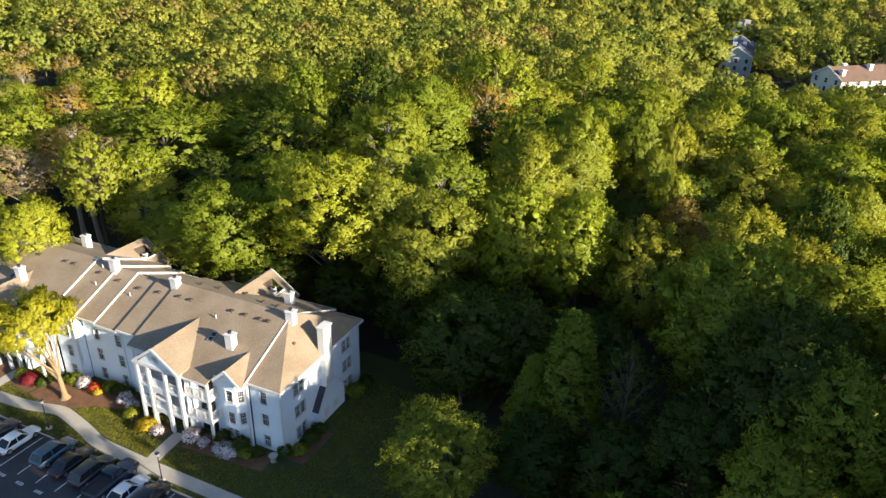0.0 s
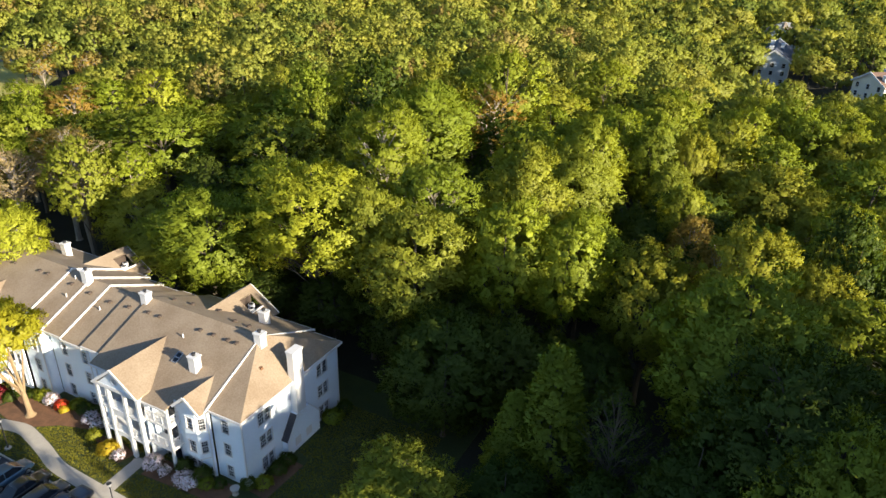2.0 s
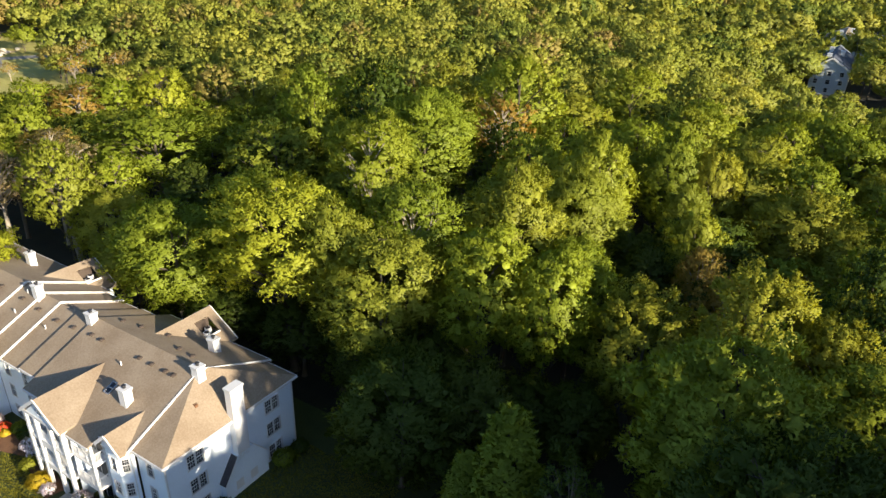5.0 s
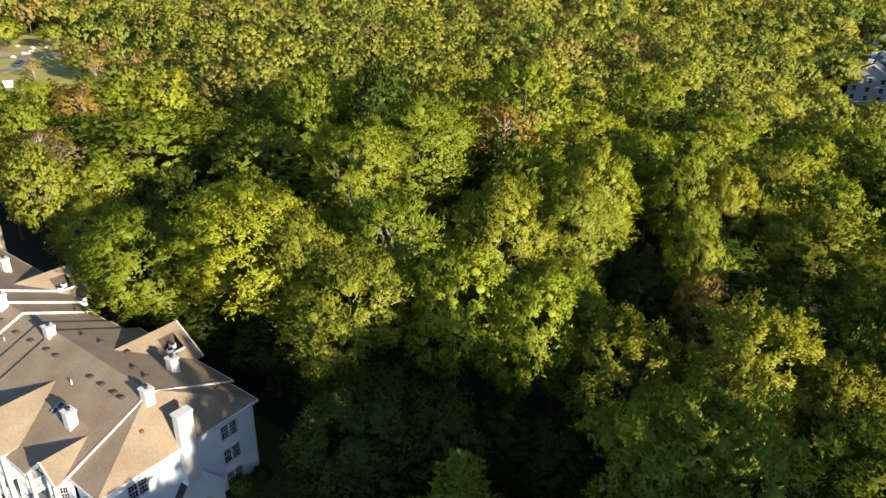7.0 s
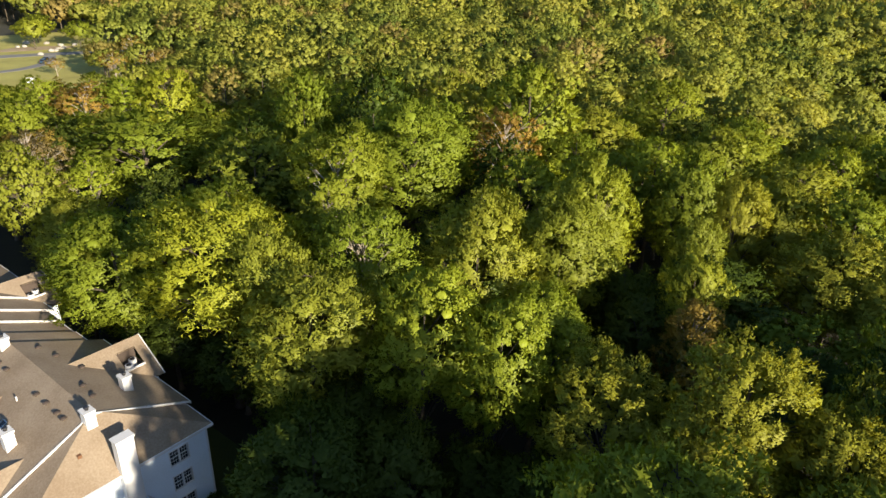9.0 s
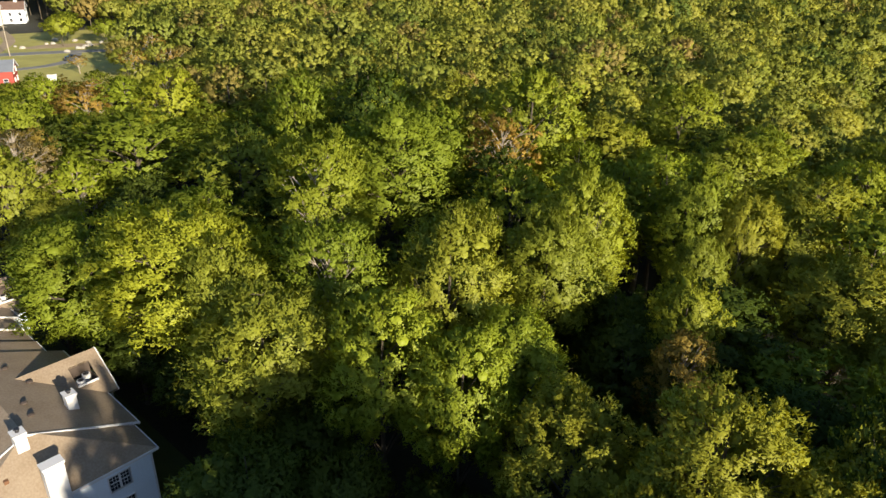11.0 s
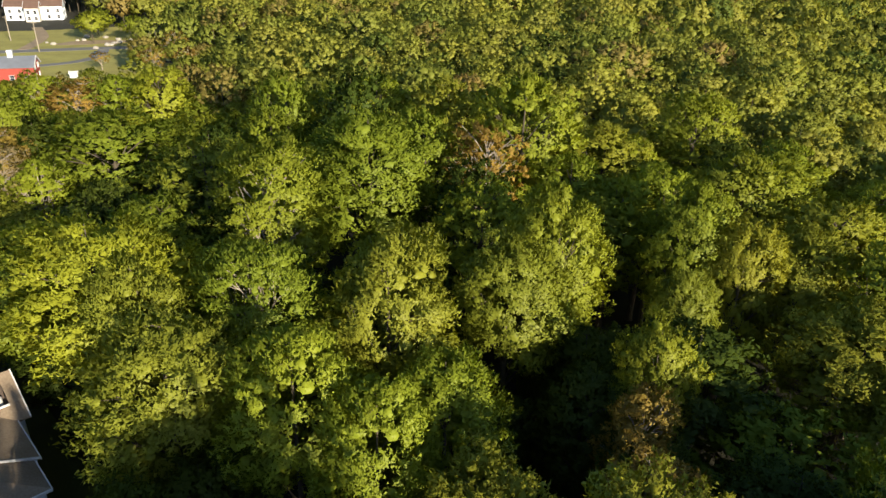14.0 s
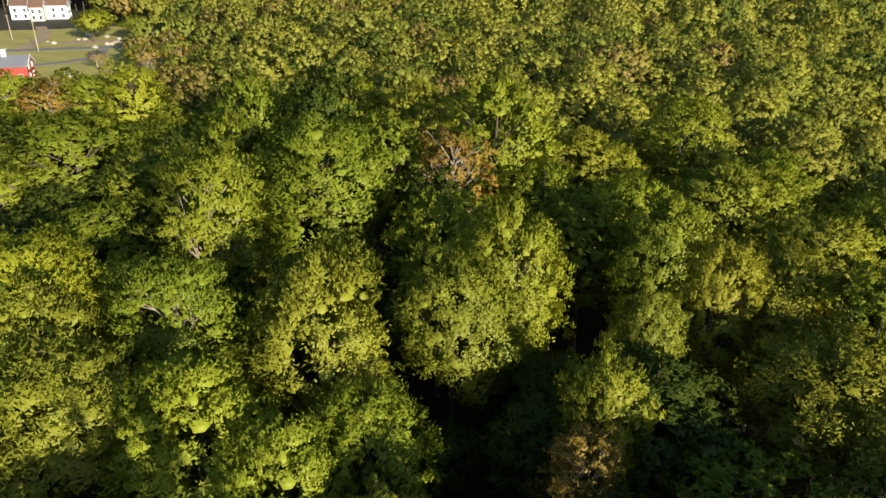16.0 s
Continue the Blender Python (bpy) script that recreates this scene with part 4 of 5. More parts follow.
    for s in (-1, 1):
        for y in (-h + 0.85, h - 0.9):
            bm = bmesh.new()
            x0, x1 = s * (w - 0.2), s * (w + 0.02)
            tube(bm, [(x0, y, 0.34), (x0 + s * 0.03, y, 0.34), (x1 - s * 0.03, y, 0.34), (x1, y, 0.34)], [0.30, 0.34, 0.34, 0.30], 16)
            tyre = part("wheel", bm, RUBBER, t)
            bm = bmesh.new()
            tube(bm, [(x1 - s * 0.02, y, 0.34), (x1 + s * 0.012, y, 0.34)], [0.22, 0.2], 12)
            part("rim", bm, ALLOY, tyre)
        part("headlight", boxes((s * w * 0.66 - 0.17, s * w * 0.66 + 0.17, h - 0.24, h - 0.06, belt - 0.42, belt - 0.27)), ALLOY, t, "clear headlight")
        part("tail_light", boxes((s * w * 0.74 - 0.1, s * w * 0.74 + 0.1, -h - 0.015, -h + 0.12, belt - 0.34, belt - 0.1)), REDLENS, t, "red tail light")
        part("wing_mirror", boxes((s * (w + 0.02) - 0.09, s * (w + 0.02) + 0.09, y1 - 0.4, y1 - 0.22, belt, belt + 0.14)), paint(*col), t)
    return t


REDLENS = material("red_lens", (0.35, 0.02, 0.02), 0.3, 0.1, 3, 4, 0.0)
WHITE, STEEL, NIGHT, GREY, NAVY = ("white_car_paint", (0.75, 0.76, 0.78), 0.0), ("steel_blue_car_paint", (0.06, 0.12, 0.19)), ("black_car_paint", (0.015, 0.016, 0.02)), ("grey_car_paint", (0.045, 0.047, 0.055)), ("navy_car_paint", (0.018, 0.03, 0.06))
for a, b, style, col, label in ((27.1, -10.6, "sedan", WHITE, "white parked sedan in a marked stall"), (21.9, -10.2, "suv", STEEL, "blue parked crossover in a marked stall"), (19.1, -10.3, "sedan", NIGHT, "black parked sedan in a marked stall"),
                                (16.1, -10.4, "suv", GREY, "dark grey parked wagon in a marked stall"), (13.4, -10.4, "pickup", NAVY, "dark blue parked pickup truck in a marked stall"), (10.8, -10.9, "sedan", WHITE, "white parked sedan with dark roof windows"), (8.2, -10.6, "suv", NIGHT, "black parked sport utility car"), (30.0, -10.8, "suv", GREY, "grey parked sport utility car")):
    p = site(a, b, -0.12)
    car(style, col, tuple(p), SITE_TURN, label)


def lamp_post(a, b, h=3.4, turned=0):
    t = thing("lamp_post", "slim dark metal path lamp on a concrete footing", "lamp", tuple(site(a, b)), SITE_TURN, "path lamps")
    bm = bmesh.new()
    tube(bm, [(0, 0, 0), (0, 0, 0.12)], [0.35, 0.33], 14)
    part("footing", bm, CONCRETE, t)
    bm = bmesh.new()
    tube(bm, [(0, 0, 0.1), (0, 0, 0.5), (0, 0, 0.52), (0, 0, h)], [0.1, 0.09, 0.055, 0.05], 10)
    part("pole", bm, DARKMETAL, t)
    bm = bmesh.new()
    tube(bm, [(0, 0, h), (0, 0, h + 0.05), (0, 0, h + 0.38)], [0.1, 0.14, 0.2], 10)
    part("lantern", bm, FROST, t, "pale frosted lantern")
    bm = bmesh.new()
    tube(bm, [(0, 0, h + 0.38), (0, 0, h + 0.42), (0, 0, h + 0.52)], [0.26, 0.24, 0.05], 10)
    part("cap", bm, DARKMETAL, t)


FROST = material("frosted_glass", (0.7, 0.7, 0.68), 0.4, 0.05, 2, 4, 0.0)
lamp_post(26.2, -7.6)
lamp_post(9.3, -7.95, 3.0)


# ---- shrubs ----
def shrub(seed, leaf, a, b, r, h, label, accent=None, share=0.5, place=None):
    """A shrub: stems, leaves, and blossom in a second colour where it flowers."""
    rng = np.random.default_rng(seed)
    p0 = place or tuple(site(a, b, 0.01))
    t = thing("shrub", label, "shrub", p0, rng.uniform(0, 360), "shrubs round the apartments")
    n = int(900 * max(0.6, r * h))
    d = rng.normal(0, 1, (n, 3))
    d[:, 2] = np.abs(d[:, 2]) * 0.9 - 0.15
    d /= np.linalg.norm(d, axis=1)[:, None]
    lump = 1 + 0.16 * np.sin(d[:, 0] * 5 + seed) * np.sin(d[:, 1] * 6 + seed) + rng.normal(0, 0.07, n)
    pos = d * np.array([r, r, h * 0.62]) * lump[:, None] * rng.uniform(0.72, 1.0, (n, 1)) + np.array([0, 0, h * 0.38])
    pos[:, 2] = np.maximum(pos[:, 2], 0.05)
    lit = rng.random(n) < (share if accent else 0)
    ob = new("foliage", leaf_mesh("foliage", pos[~lit], d[~lit], 0.17, leaf, rng, 0.6))
    ob.parent = t
    if accent:
        ob = new("blossom", leaf_mesh("blossom", pos[lit] * 1.03, d[lit], 0.17, accent, rng, 0.6))
        ob.parent = t
        tagged(ob, "open blossom")
    bm = bmesh.new()
    for k in range(5):
        q = rng.normal(0, 0.25 * r, 2)
        tube(bm, [(q[0] * 0.2, q[1] * 0.2, -0.03), (q[0], q[1], h * 0.5)], [0.03, 0.015], 5)
    part("stems", bm, BARK, t)


PETAL_WHITE = foliage("white_petal", (0.72, 0.70, 0.66), 0.12, 0.0, 0.2)
PETAL_RED = foliage("red_petal", (0.62, 0.045, 0.03), 0.2, 0.01, 0.2)
LEAF_MAROON = foliage("maroon_leaf", (0.16, 0.02, 0.025), 0.3, 0.01, 0.2)
LEAF_GOLD = foliage("golden_shrub_leaf", (0.36, 0.29, 0.02), 0.25, 0.01, 0.25)
for i, (a, b, r, h) in enumerate(((10.7, -2.2, 1.0, 1.5), (9.0, -2.3, 0.65, 1.0), (6.5, -2.1, 1.05, 1.1), (5.6, -2.3, 0.9, 0.9), (22.3, -0.6, 0.85, 1.3), (20.6, -1.1, 0.7, 1.2), (28.9, -0.6, 0.85, 1.4), (14.9, -3.0, 0.7, 0.9))):
    shrub(100 + i, LEAF_DEEP_SHADED, a, b, r, h, "rounded shrub covered in white spring blossom", PETAL_WHITE, 0.78)
shrub(120, LEAF_DEEP_SHADED, 27.1, -0.7, 0.75, 1.2, "shrub covered in bright red blossom", PETAL_RED, 0.7)
shrub(121, LEAF_MAROON, 35.2, -3.0, 1.1, 1.6, "shrub with dark maroon leaves")
shrub(122, LEAF_LIME, 19.6, -2.2, 0.9, 1.2, "rounded yellow-green shrub by the entrance")
shrub(123, LEAF_GOLD, 16.5, -2.9, 1.15, 1.3, "rounded golden-leaved shrub by the entrance")
shrub(124, LEAF_GOLD, 26.3, -1.0, 0.5, 0.9, "small golden-leaved shrub in the mulch bed")
for i, (a, b, r, h) in enumerate(((25.6, 0.3, 0.9, 1.3), (24.3, 0.2, 0.9, 1.3), (23.0, 0.5, 0.8, 1.2), (30.6, -0.6, 0.9, 1.3), (31.9, -0.9, 0.8, 1.1), (33.5, -2.6, 0.9, 1.3), (37.0, -2.6, 0.9, 1.4), (7.6, -0.9, 0.9, 1.5), (5.0, -1.0, 0.95, 1.6), (4.0, -1.6, 0.8, 1.0),
                                    (2.9, -0.9, 0.7, 0.9), (0.2, 0.3, 0.85, 1.4), (-0.9, 1.2, 0.9, 1.3), (-0.9, 3.4, 1.0, 1.4), (-0.8, 4.9, 0.9, 1.2), (-0.9, 12.6, 1.2, 1.5), (-1.0, 14.8, 0.9, 1.3), (18.6, -0.9, 0.7, 1.0))):
    shrub(140 + i, LEAF_DEEP_SHADED if i % 3 else LEAF_GREEN, a, b, r, h, "clipped dark green shrub beside the wall")
pot = thing("planter", "pale stone urn planter on a foot", "planter", tuple(site(0.9, -0.9, 0.01)))
bm = bmesh.new()
tube(bm, [(0, 0, 0), (0, 0, 0.08), (0, 0, 0.16), (0, 0, 0.35), (0, 0, 0.72), (0, 0, 0.8), (0, 0, 0.78)], [0.32, 0.3, 0.2, 0.3, 0.42, 0.48, 0.36], 18)
part("bowl", bm, CONCRETE, pot)
# the lawn tree before the further block
LEAF_LAWN = foliage("lawn_tree_leaf", (0.295, 0.305, 0.020), glow=0.45)
WARMBARK = material("warm_tan_bark", (0.30, 0.21, 0.12), 0.95, 0.35, 1.5, 8, 0.6, stretch=(1, 1, 0.25))


def lawn_tree(place, height, radius, base, lean):
    """A vase-shaped tree: flared trunk, forking limbs, a leaning dome of leaves."""
    t = thing("tree", "spreading lawn tree with yellow-green leaves and tan forked trunk", "tree", place, 0, "lawn trees")
    rng = np.random.default_rng(301)
    p, out, c, big = crown_points(rng, 130, 120, height, radius, base, "round", 0.17, 0.13, 8)
    shift = np.array([lean[0], lean[1], 0.0])
    ob = new("crown", leaf_mesh("crown", p + shift, out, 0.25, LEAF_LAWN, rng, pads=(big[0] + shift, big[1], big[2]), level=2))
    ob.parent = t
    bm = bmesh.new()
    tube(bm, [(0, 0, -0.05), (0, 0, 0.15), (0, 0, 0.6), (lean[0] * 0.02, 0, 2.0), (lean[0] * 0.1, lean[1] * 0.1, 3.6)], [0.7, 0.45, 0.31, 0.26, 0.22], 12)
    part("trunk", bm, WARMBARK, t)
    order = np.argsort(c[:, 2])
    for i in order[[0, 1, 2, 4, 5, 7, 8, len(order) - 1]]:
        end = c[i] + shift
        z0 = rng.uniform(2.2, 3.5)
        bm = bmesh.new()
        tube(bm, [(lean[0] * 0.03, lean[1] * 0.03, z0), (end[0] * 0.42, end[1] * 0.42, z0 + (end[2] - z0) * 0.5), (end[0] * 0.8, end[1] * 0.8, z0 + (end[2] - z0) * 0.85), tuple(end)], [0.15, 0.10, 0.06, 0.025], 7)
        part("limb", bm, WARMBARK, t)


p = site(29.2, -3.1)
lawn_tree((p.x, p.y, 0.0), 14.2, 5.4, 5.2, (-2.5, 1.2))


# ---- mown grass ----
def grass():
    """Blades over the lawn, clear of the paths, beds and walls."""
    rng = np.random.default_rng(77)
    a, b = rng.uniform(-13, 46, 150000), rng.uniform(-8.3, 16, 150000)
    ok = (b < -0.4) | (a < -0.6)
    for pts, wide in ((smooth([(60, -6.2), (46, -6.0), (38, -6.3), (32, -5.9), (28, -5.0), (25.5, -5.3), (22.5, -6.0), (19.5, -6.8), (16, -7.0), (10, -7.1), (0, -7.1), (-14, -7.1)]), 1.5),
                      ([(12.7, -1.9), (12.3, -6.4)], 1.5), ([(12, -7.6), (12, -8.5)], 1.8), ([(38.9, -1.9), (38.8, -5.4)], 1.5),
                      (smooth([(33.5, -2.6), (29, -3.0), (25.5, -1.0), (22, 0.2)]), 3.6), ([(19.5, -1.4), (14.2, -2.7)], 1.8), ([(11.2, -2.2), (1.2, -1.4)], 2.6), ([(-1.0, 0.0), (-1.3, 5.5)], 2.2), ([(47, -1.6), (34, -3.2)], 2.4)):
        for (a0, b0), (a1, b1) in zip(pts, pts[1:]):
            k = np.clip(((a - a0) * (a1 - a0) + (b - b0) * (b1 - b0)) / ((a1 - a0) ** 2 + (b1 - b0) ** 2 + 1e-9), 0, 1)
            ok &= np.hypot(a - a0 - k * (a1 - a0), b - b0 - k * (b1 - b0)) > wide / 2 + 0.1
    a, b = a[ok], b[ok]
    n = len(a)
    pos = np.stack((-a, b, np.full(n, 0.04)), 1)
    turn = rng.uniform(0, 2 * math.pi, n)
    nrm = np.stack((np.cos(turn), np.sin(turn), rng.uniform(0, 0.5, n)), 1)
    ob = new("lawn_grass", leaf_mesh("lawn_grass", pos, nrm, 0.125, GRASSBLADE, rng, 0.15))
    tagged(ob, "short green grass blades of the mown lawn", "grass", kind="stuff")
    ob.matrix_basis = SITE


GRASSBLADE = foliage("grass_blade", (0.17, 0.175, 0.018), 0.3, 0.02, 0.35, 1.2)
grass()


# ---- distant houses ----
def house(place, turn, length, depth, eave, ridge, wall, roofm, label, windows=(), chimneys=(), over=0.5, name="house", stacked=3):
    """A gabled house, its length along its own x; windows as (face, storeys, count)."""
    t = thing(name, label, "house", place, turn, "distant houses")
    l, d = length / 2, depth / 2
    bm = boxes((-l, l, -d, d, 0, eave))
    for s in (-1, 1):
        vs = [bm.verts.new((s * l, y, z)) for y, z in ((-d, eave), (d, eave), (0, ridge - 0.1))]
        bm.faces.new(vs if s > 0 else vs[::-1])
    part("wall", bm, wall, t)
    for s in (-1, 1):
        bm = bmesh.new()
        slab(bm, [(-l - over, s * (d + over), eave - 0.1), (l + over, s * (d + over), eave - 0.1), (l + over, 0, ridge), (-l - over, 0, ridge)], 0.25)
        part("roof", bm, roofm, t)
    for s in (-1, 1):
        bm = bmesh.new()
        for e in (-1, 1):
            beam(bm, (s * (l + over + 0.05), e * (d + over), eave - 0.15), (s * (l + over + 0.05), 0, ridge - 0.05), 0.15, 0.5)
        part("rake_board", bm, TRIM, t)
    for face, storeys, count in windows:
        for k in range(storeys):
            for i in range(count):
                z = 0.9 + k * 2.8
                if face in ("front", "back"):
                    x = -l + length * (i + 0.5) / count
                    m = pose(x, -d - 0.13, z) if face == "front" else pose(x, d + 0.13, z, 0, 0, 180)
                else:
                    y = -d + depth * (i + 0.5) / count
                    m = pose(l + 0.13, y, z, 0, 0, 90) if face == "right" else pose(-l - 0.13, y, z, 0, 0, -90)
                window_at(m, 1.2, 1.5, 1, t, bars=False)
    for x, y in chimneys:
        z = ridge - abs(y) * (ridge - eave) / d
        bm = boxes((x - 0.7, x + 0.7, y - 0.7, y + 0.7, z - 0.8, z + 1.8), (x - 0.85, x + 0.85, y - 0.85, y + 0.85, z + 1.55, z + 1.75))
        part("chimney", bm, TRIM, t)
    return t


GREYSIDE = material("grey_blue_siding", (0.42, 0.47, 0.55), 0.7, 0.1, 0.3, 15, 0.1)
REDSIDE = material("barn_red_siding", (0.36, 0.06, 0.045), 0.75, 0.15, 0.5, 15, 0.1)
CREAM = material("cream_render", (0.72, 0.68, 0.60), 0.8, 0.1, 0.4, 12, 0.1)
NAVYROOF = material("dark_slate_roof", (0.055, 0.065, 0.095), 0.8, 0.2, 0.5, 12, 0.3)
SLATE = material("grey_slate_roof", (0.17, 0.19, 0.23), 0.8, 0.2, 0.5, 12, 0.3)
BROWNROOF = material("brown_roof", (0.17, 0.105, 0.08), 0.9, 0.25, 0.5, 12, 0.3)
house((122, 283, 0), 66, 34, 11.5, 8.6, 12.5, GREYSIDE, NAVYROOF, "grey-sided three-storey apartment block among trees", [("left", 3, 3), ("front", 3, 8)], [(-12, 1.5), (0, -2), (8, 2)])
house((147, 340, 0), 66, 30, 20, 8.6, 13, SIDING, SHINGLE, "white-sided apartment block with brown roof behind trees", [("front", 3, 7), ("left", 3, 3)], [(-10, 1.5), (4, -2)])
house((152, 238, 0), 16, 42, 13, 8.2, 11.8, CREAM, BROWNROOF, "long apartment block with brown roof among trees", [("front", 3, 9), ("left", 3, 3)], [(-19, -4), (-6, -2), (10, -3), (-12, 3)])
house((196, 372, 0), 20, 30, 12, 7, 11, CREAM, BROWNROOF, "distant house with brown roof", [("front", 2, 6)], [(-5, 0)])
house((176, 350, 0), -30, 22, 12, 7, 10.5, SIDING, SLATE, "distant white house with slate roof", [("front", 2, 5)], [(3, 0)])
house((72, 494, 0), 10, 26, 12, 8, 11, SIDING, SLATE, "distant white house at the wood's edge", [("front", 2, 6)], [(3, 0)])
house((100, 512, 0), -15, 22, 12, 7, 10, CREAM, BROWNROOF, "distant cream house at the wood's edge", [("front", 2, 5)])
house((69, 600, 0), 4, 70, 24, 8, 9.5, SIDING, FROST, "long low white hall far behind the wood", [("front", 1, 14)])
red = house((-170, 200, 0), 38, 17, 8.5, 5.0, 7.6, REDSIDE, SLATE, "red wooden house with grey roof and white trim", [("front", 1, 4), ("right", 2, 2), ("back", 1, 3)], [(2, 0)])
house((-178.5, 191, 0), 38, 7, 7, 2.8, 4.6, REDSIDE, SLATE, "low red annex with grey roof", [("front", 1, 2)], over=0.3, name="annex")
house((-281, 309, 0), 40, 25, 11, 6.8, 9.8, SIDING, BROWNROOF, "large white two-storey house with brown roof", [("front", 2, 6), ("right", 2, 2)], [(9, 0)])
house((-276, 303, 0), 40, 6, 8, 6.6, 9.0, CREAM, BROWNROOF, "cream entrance wing of a white house", [("front", 2, 2)], over=0.4, name="entrance_wing")
house((-157, 213, 0), 40, 2.2, 1.7, 1.5, 2.0, SIDING, FROST, "small white garden shed", over=0.15, name="shed")

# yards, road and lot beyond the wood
# Yard grass brighter than real grass: sunlight put into the colour
YARD = material("sun_brightened_yard_grass", (0.36, 0.33, 0.08), 0.95, 0.3, 0.12, 20, 0.4)
SAND = material("pale_dirt", (0.36, 0.27, 0.17), 0.95, 0.25, 0.2, 15, 0.4)


def patch(name, mat, cx, cy, rx, ry, z, label, category, turn=0):
    bm = bmesh.new()
    n = 40
    rr = [1 + 0.10 * math.sin(3 * t + cx) + 0.06 * math.sin(7 * t) for t in [i * math.tau / n for i in range(n)]]
    slab(bm, [(rx * r * math.cos(i * math.tau / n), ry * r * math.sin(i * math.tau / n), 0) for i, r in enumerate(rr)], 0.2)
    ob = tagged(part(name, bm, mat), label, category, kind="structure")
    ob.matrix_basis = pose(cx, cy, z, 0, 0, turn)


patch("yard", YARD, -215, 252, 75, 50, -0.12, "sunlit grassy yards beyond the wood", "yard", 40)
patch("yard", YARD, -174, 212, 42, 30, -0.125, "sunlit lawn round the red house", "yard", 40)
patch("yard", SAND, -128, 203, 16, 10, -0.10, "bare pale dirt clearing", "clearing")
patch("yard", SAND, -205, 268, 14, 5, -0.09, "pale gravel and boulders beside the road", "clearing", 45)


def strip(name, mat, pts, width, z, label, category):
    bm = bmesh.new()
    for p, q in zip(pts, pts[1:]):
        p, q = Vector(p), Vector(q)
        n = (q - p).normalized()
        n = Vector((-n.y, n.x)) * width / 2
        slab(bm, [(*(p + n), z), (*(p - n), z), (*(q - n), z), (*(q + n), z)], 0.1)
    tagged(part(name, bm, mat), label, category, kind="structure")


GREYROAD = material("worn_grey_asphalt", (0.19, 0.185, 0.18), 0.9, 0.2, 0.3, 20, 0.2)
strip("road", GREYROAD, smooth([(-262, 196), (-235, 219), (-212, 240), (-188, 262), (-160, 282), (-120, 300)], 5), 6.5, -0.06, "grey asphalt road past the yards", "road")
strip("driveway", GREYROAD, smooth([(-188, 257), (-179, 245), (-178, 232), (-183, 222)], 5), 4.2, -0.05, "curved grey driveway", "driveway")
strip("driveway", SAND, smooth([(-214, 243), (-232, 268), (-258, 288)], 5), 4.5, -0.05, "pale driveway up to the white house", "driveway")
patch("parking_lot", ASPHALT, -103, 176, 24, 13, -0.09, "dark parking lot seen through the trees", "parking lot", 125)
rng = random.Random(3)
for i in range(16):
    k, j = i % 8, i // 8
    p = pose(-103, 176, 0, 0, 0, 125) @ Vector((-18 + k * 4.8, -5 + j * 10, -0.09))
    car(rng.choice(("sedan", "suv")), rng.choice((WHITE, STEEL, WHITE, GREY, NAVY)), tuple(p), 125 + 90 * j, "parked car in the lot beyond the trees", "cars in the far lot")
car("suv", STEEL, (-179, 244, -0.05), 20, "blue parked car in a driveway", "cars at the houses")
car("sedan", NAVY, (-181.5, 247.5, -0.05), 25, "dark parked car in a driveway", "cars at the houses")
for p, tn in (((104, 253, -0.1), 60), ((108, 251, -0.1), 60), ((112, 249, -0.1), 60)):
    car("sedan", WHITE if p[0] < 106 else GREY, p, tn, "parked car before the grey block", "cars at the far blocks")
patch("parking_lot", ASPHALT, 109, 250, 10, 6, -0.11, "asphalt lot before the grey block", "parking lot", -25)


def utility_pole(x, y, h, lean=0.0):
    t = thing("utility_pole", "pale wooden utility pole beside the road", "pole", (x, y, -0.1), 30, "utility poles")
    bm = bmesh.new()
    tube(bm, [(0, 0, 0), (0, 0, h)], [0.22, 0.15], 8)
    part("post", bm, PALEBARK, t)
    part("crossarm", boxes((-1.1, 1.1, -0.06, 0.06, h - 0.8, h - 0.66)), PALEBARK, t)


utility_pole(-204, 241.5, 11.5)
utility_pole(-236, 256, 10)
for i in range(14):
    x, y = -222 + rng.uniform(0, 30), 255 + rng.uniform(0, 26)
    s = rng.uniform(0.5, 1.3)
    bm = bmesh.new()
    bmesh.ops.create_icosphere(bm, subdivisions=2, radius=s)
    for v in bm.verts:
        v.co *= 1 + 0.3 * noise.noise(v.co * 1.3 + Vector((i, 0, 0)))
        v.co.z *= 0.6
    ob = tagged(part("boulder", bm, CONCRETE), "pale boulder beside the road", "boulder", "boulders")
    ob.location = (x, y, -0.1 + s * 0.3)
YARD_TREE = make_tree(311, LEAF_GREEN, 90, 40, 0.6, "round", 14, 8, 1.5, BARK, "broad green yard tree with a low crown")
RUSTY = make_tree(312, LEAF_RUST, 70, 26, 0.42, "loose", 14, 5, 3, PALEBARK, "thin tree with rusty budding branches", pad=0.15, fuzz=0.35, limbs=30, solid=False)
for x, y, h, r in ((-204, 268, 14, 8), (-190, 277, 12, 7), (-214, 281, 13, 8)):
    plant(YARD_TREE, x, y, h, r, x, -0.1, "yard trees")
for x, y, h, r in ((-131, 221, 12, 5.5), (-114, 218, 14, 5.5), (-140, 243, 14, 6), (-158, 226, 7, 4), (-121, 203, 5, 3)):
    plant(RUSTY, x, y, h, r, y, -0.1, "yard trees")


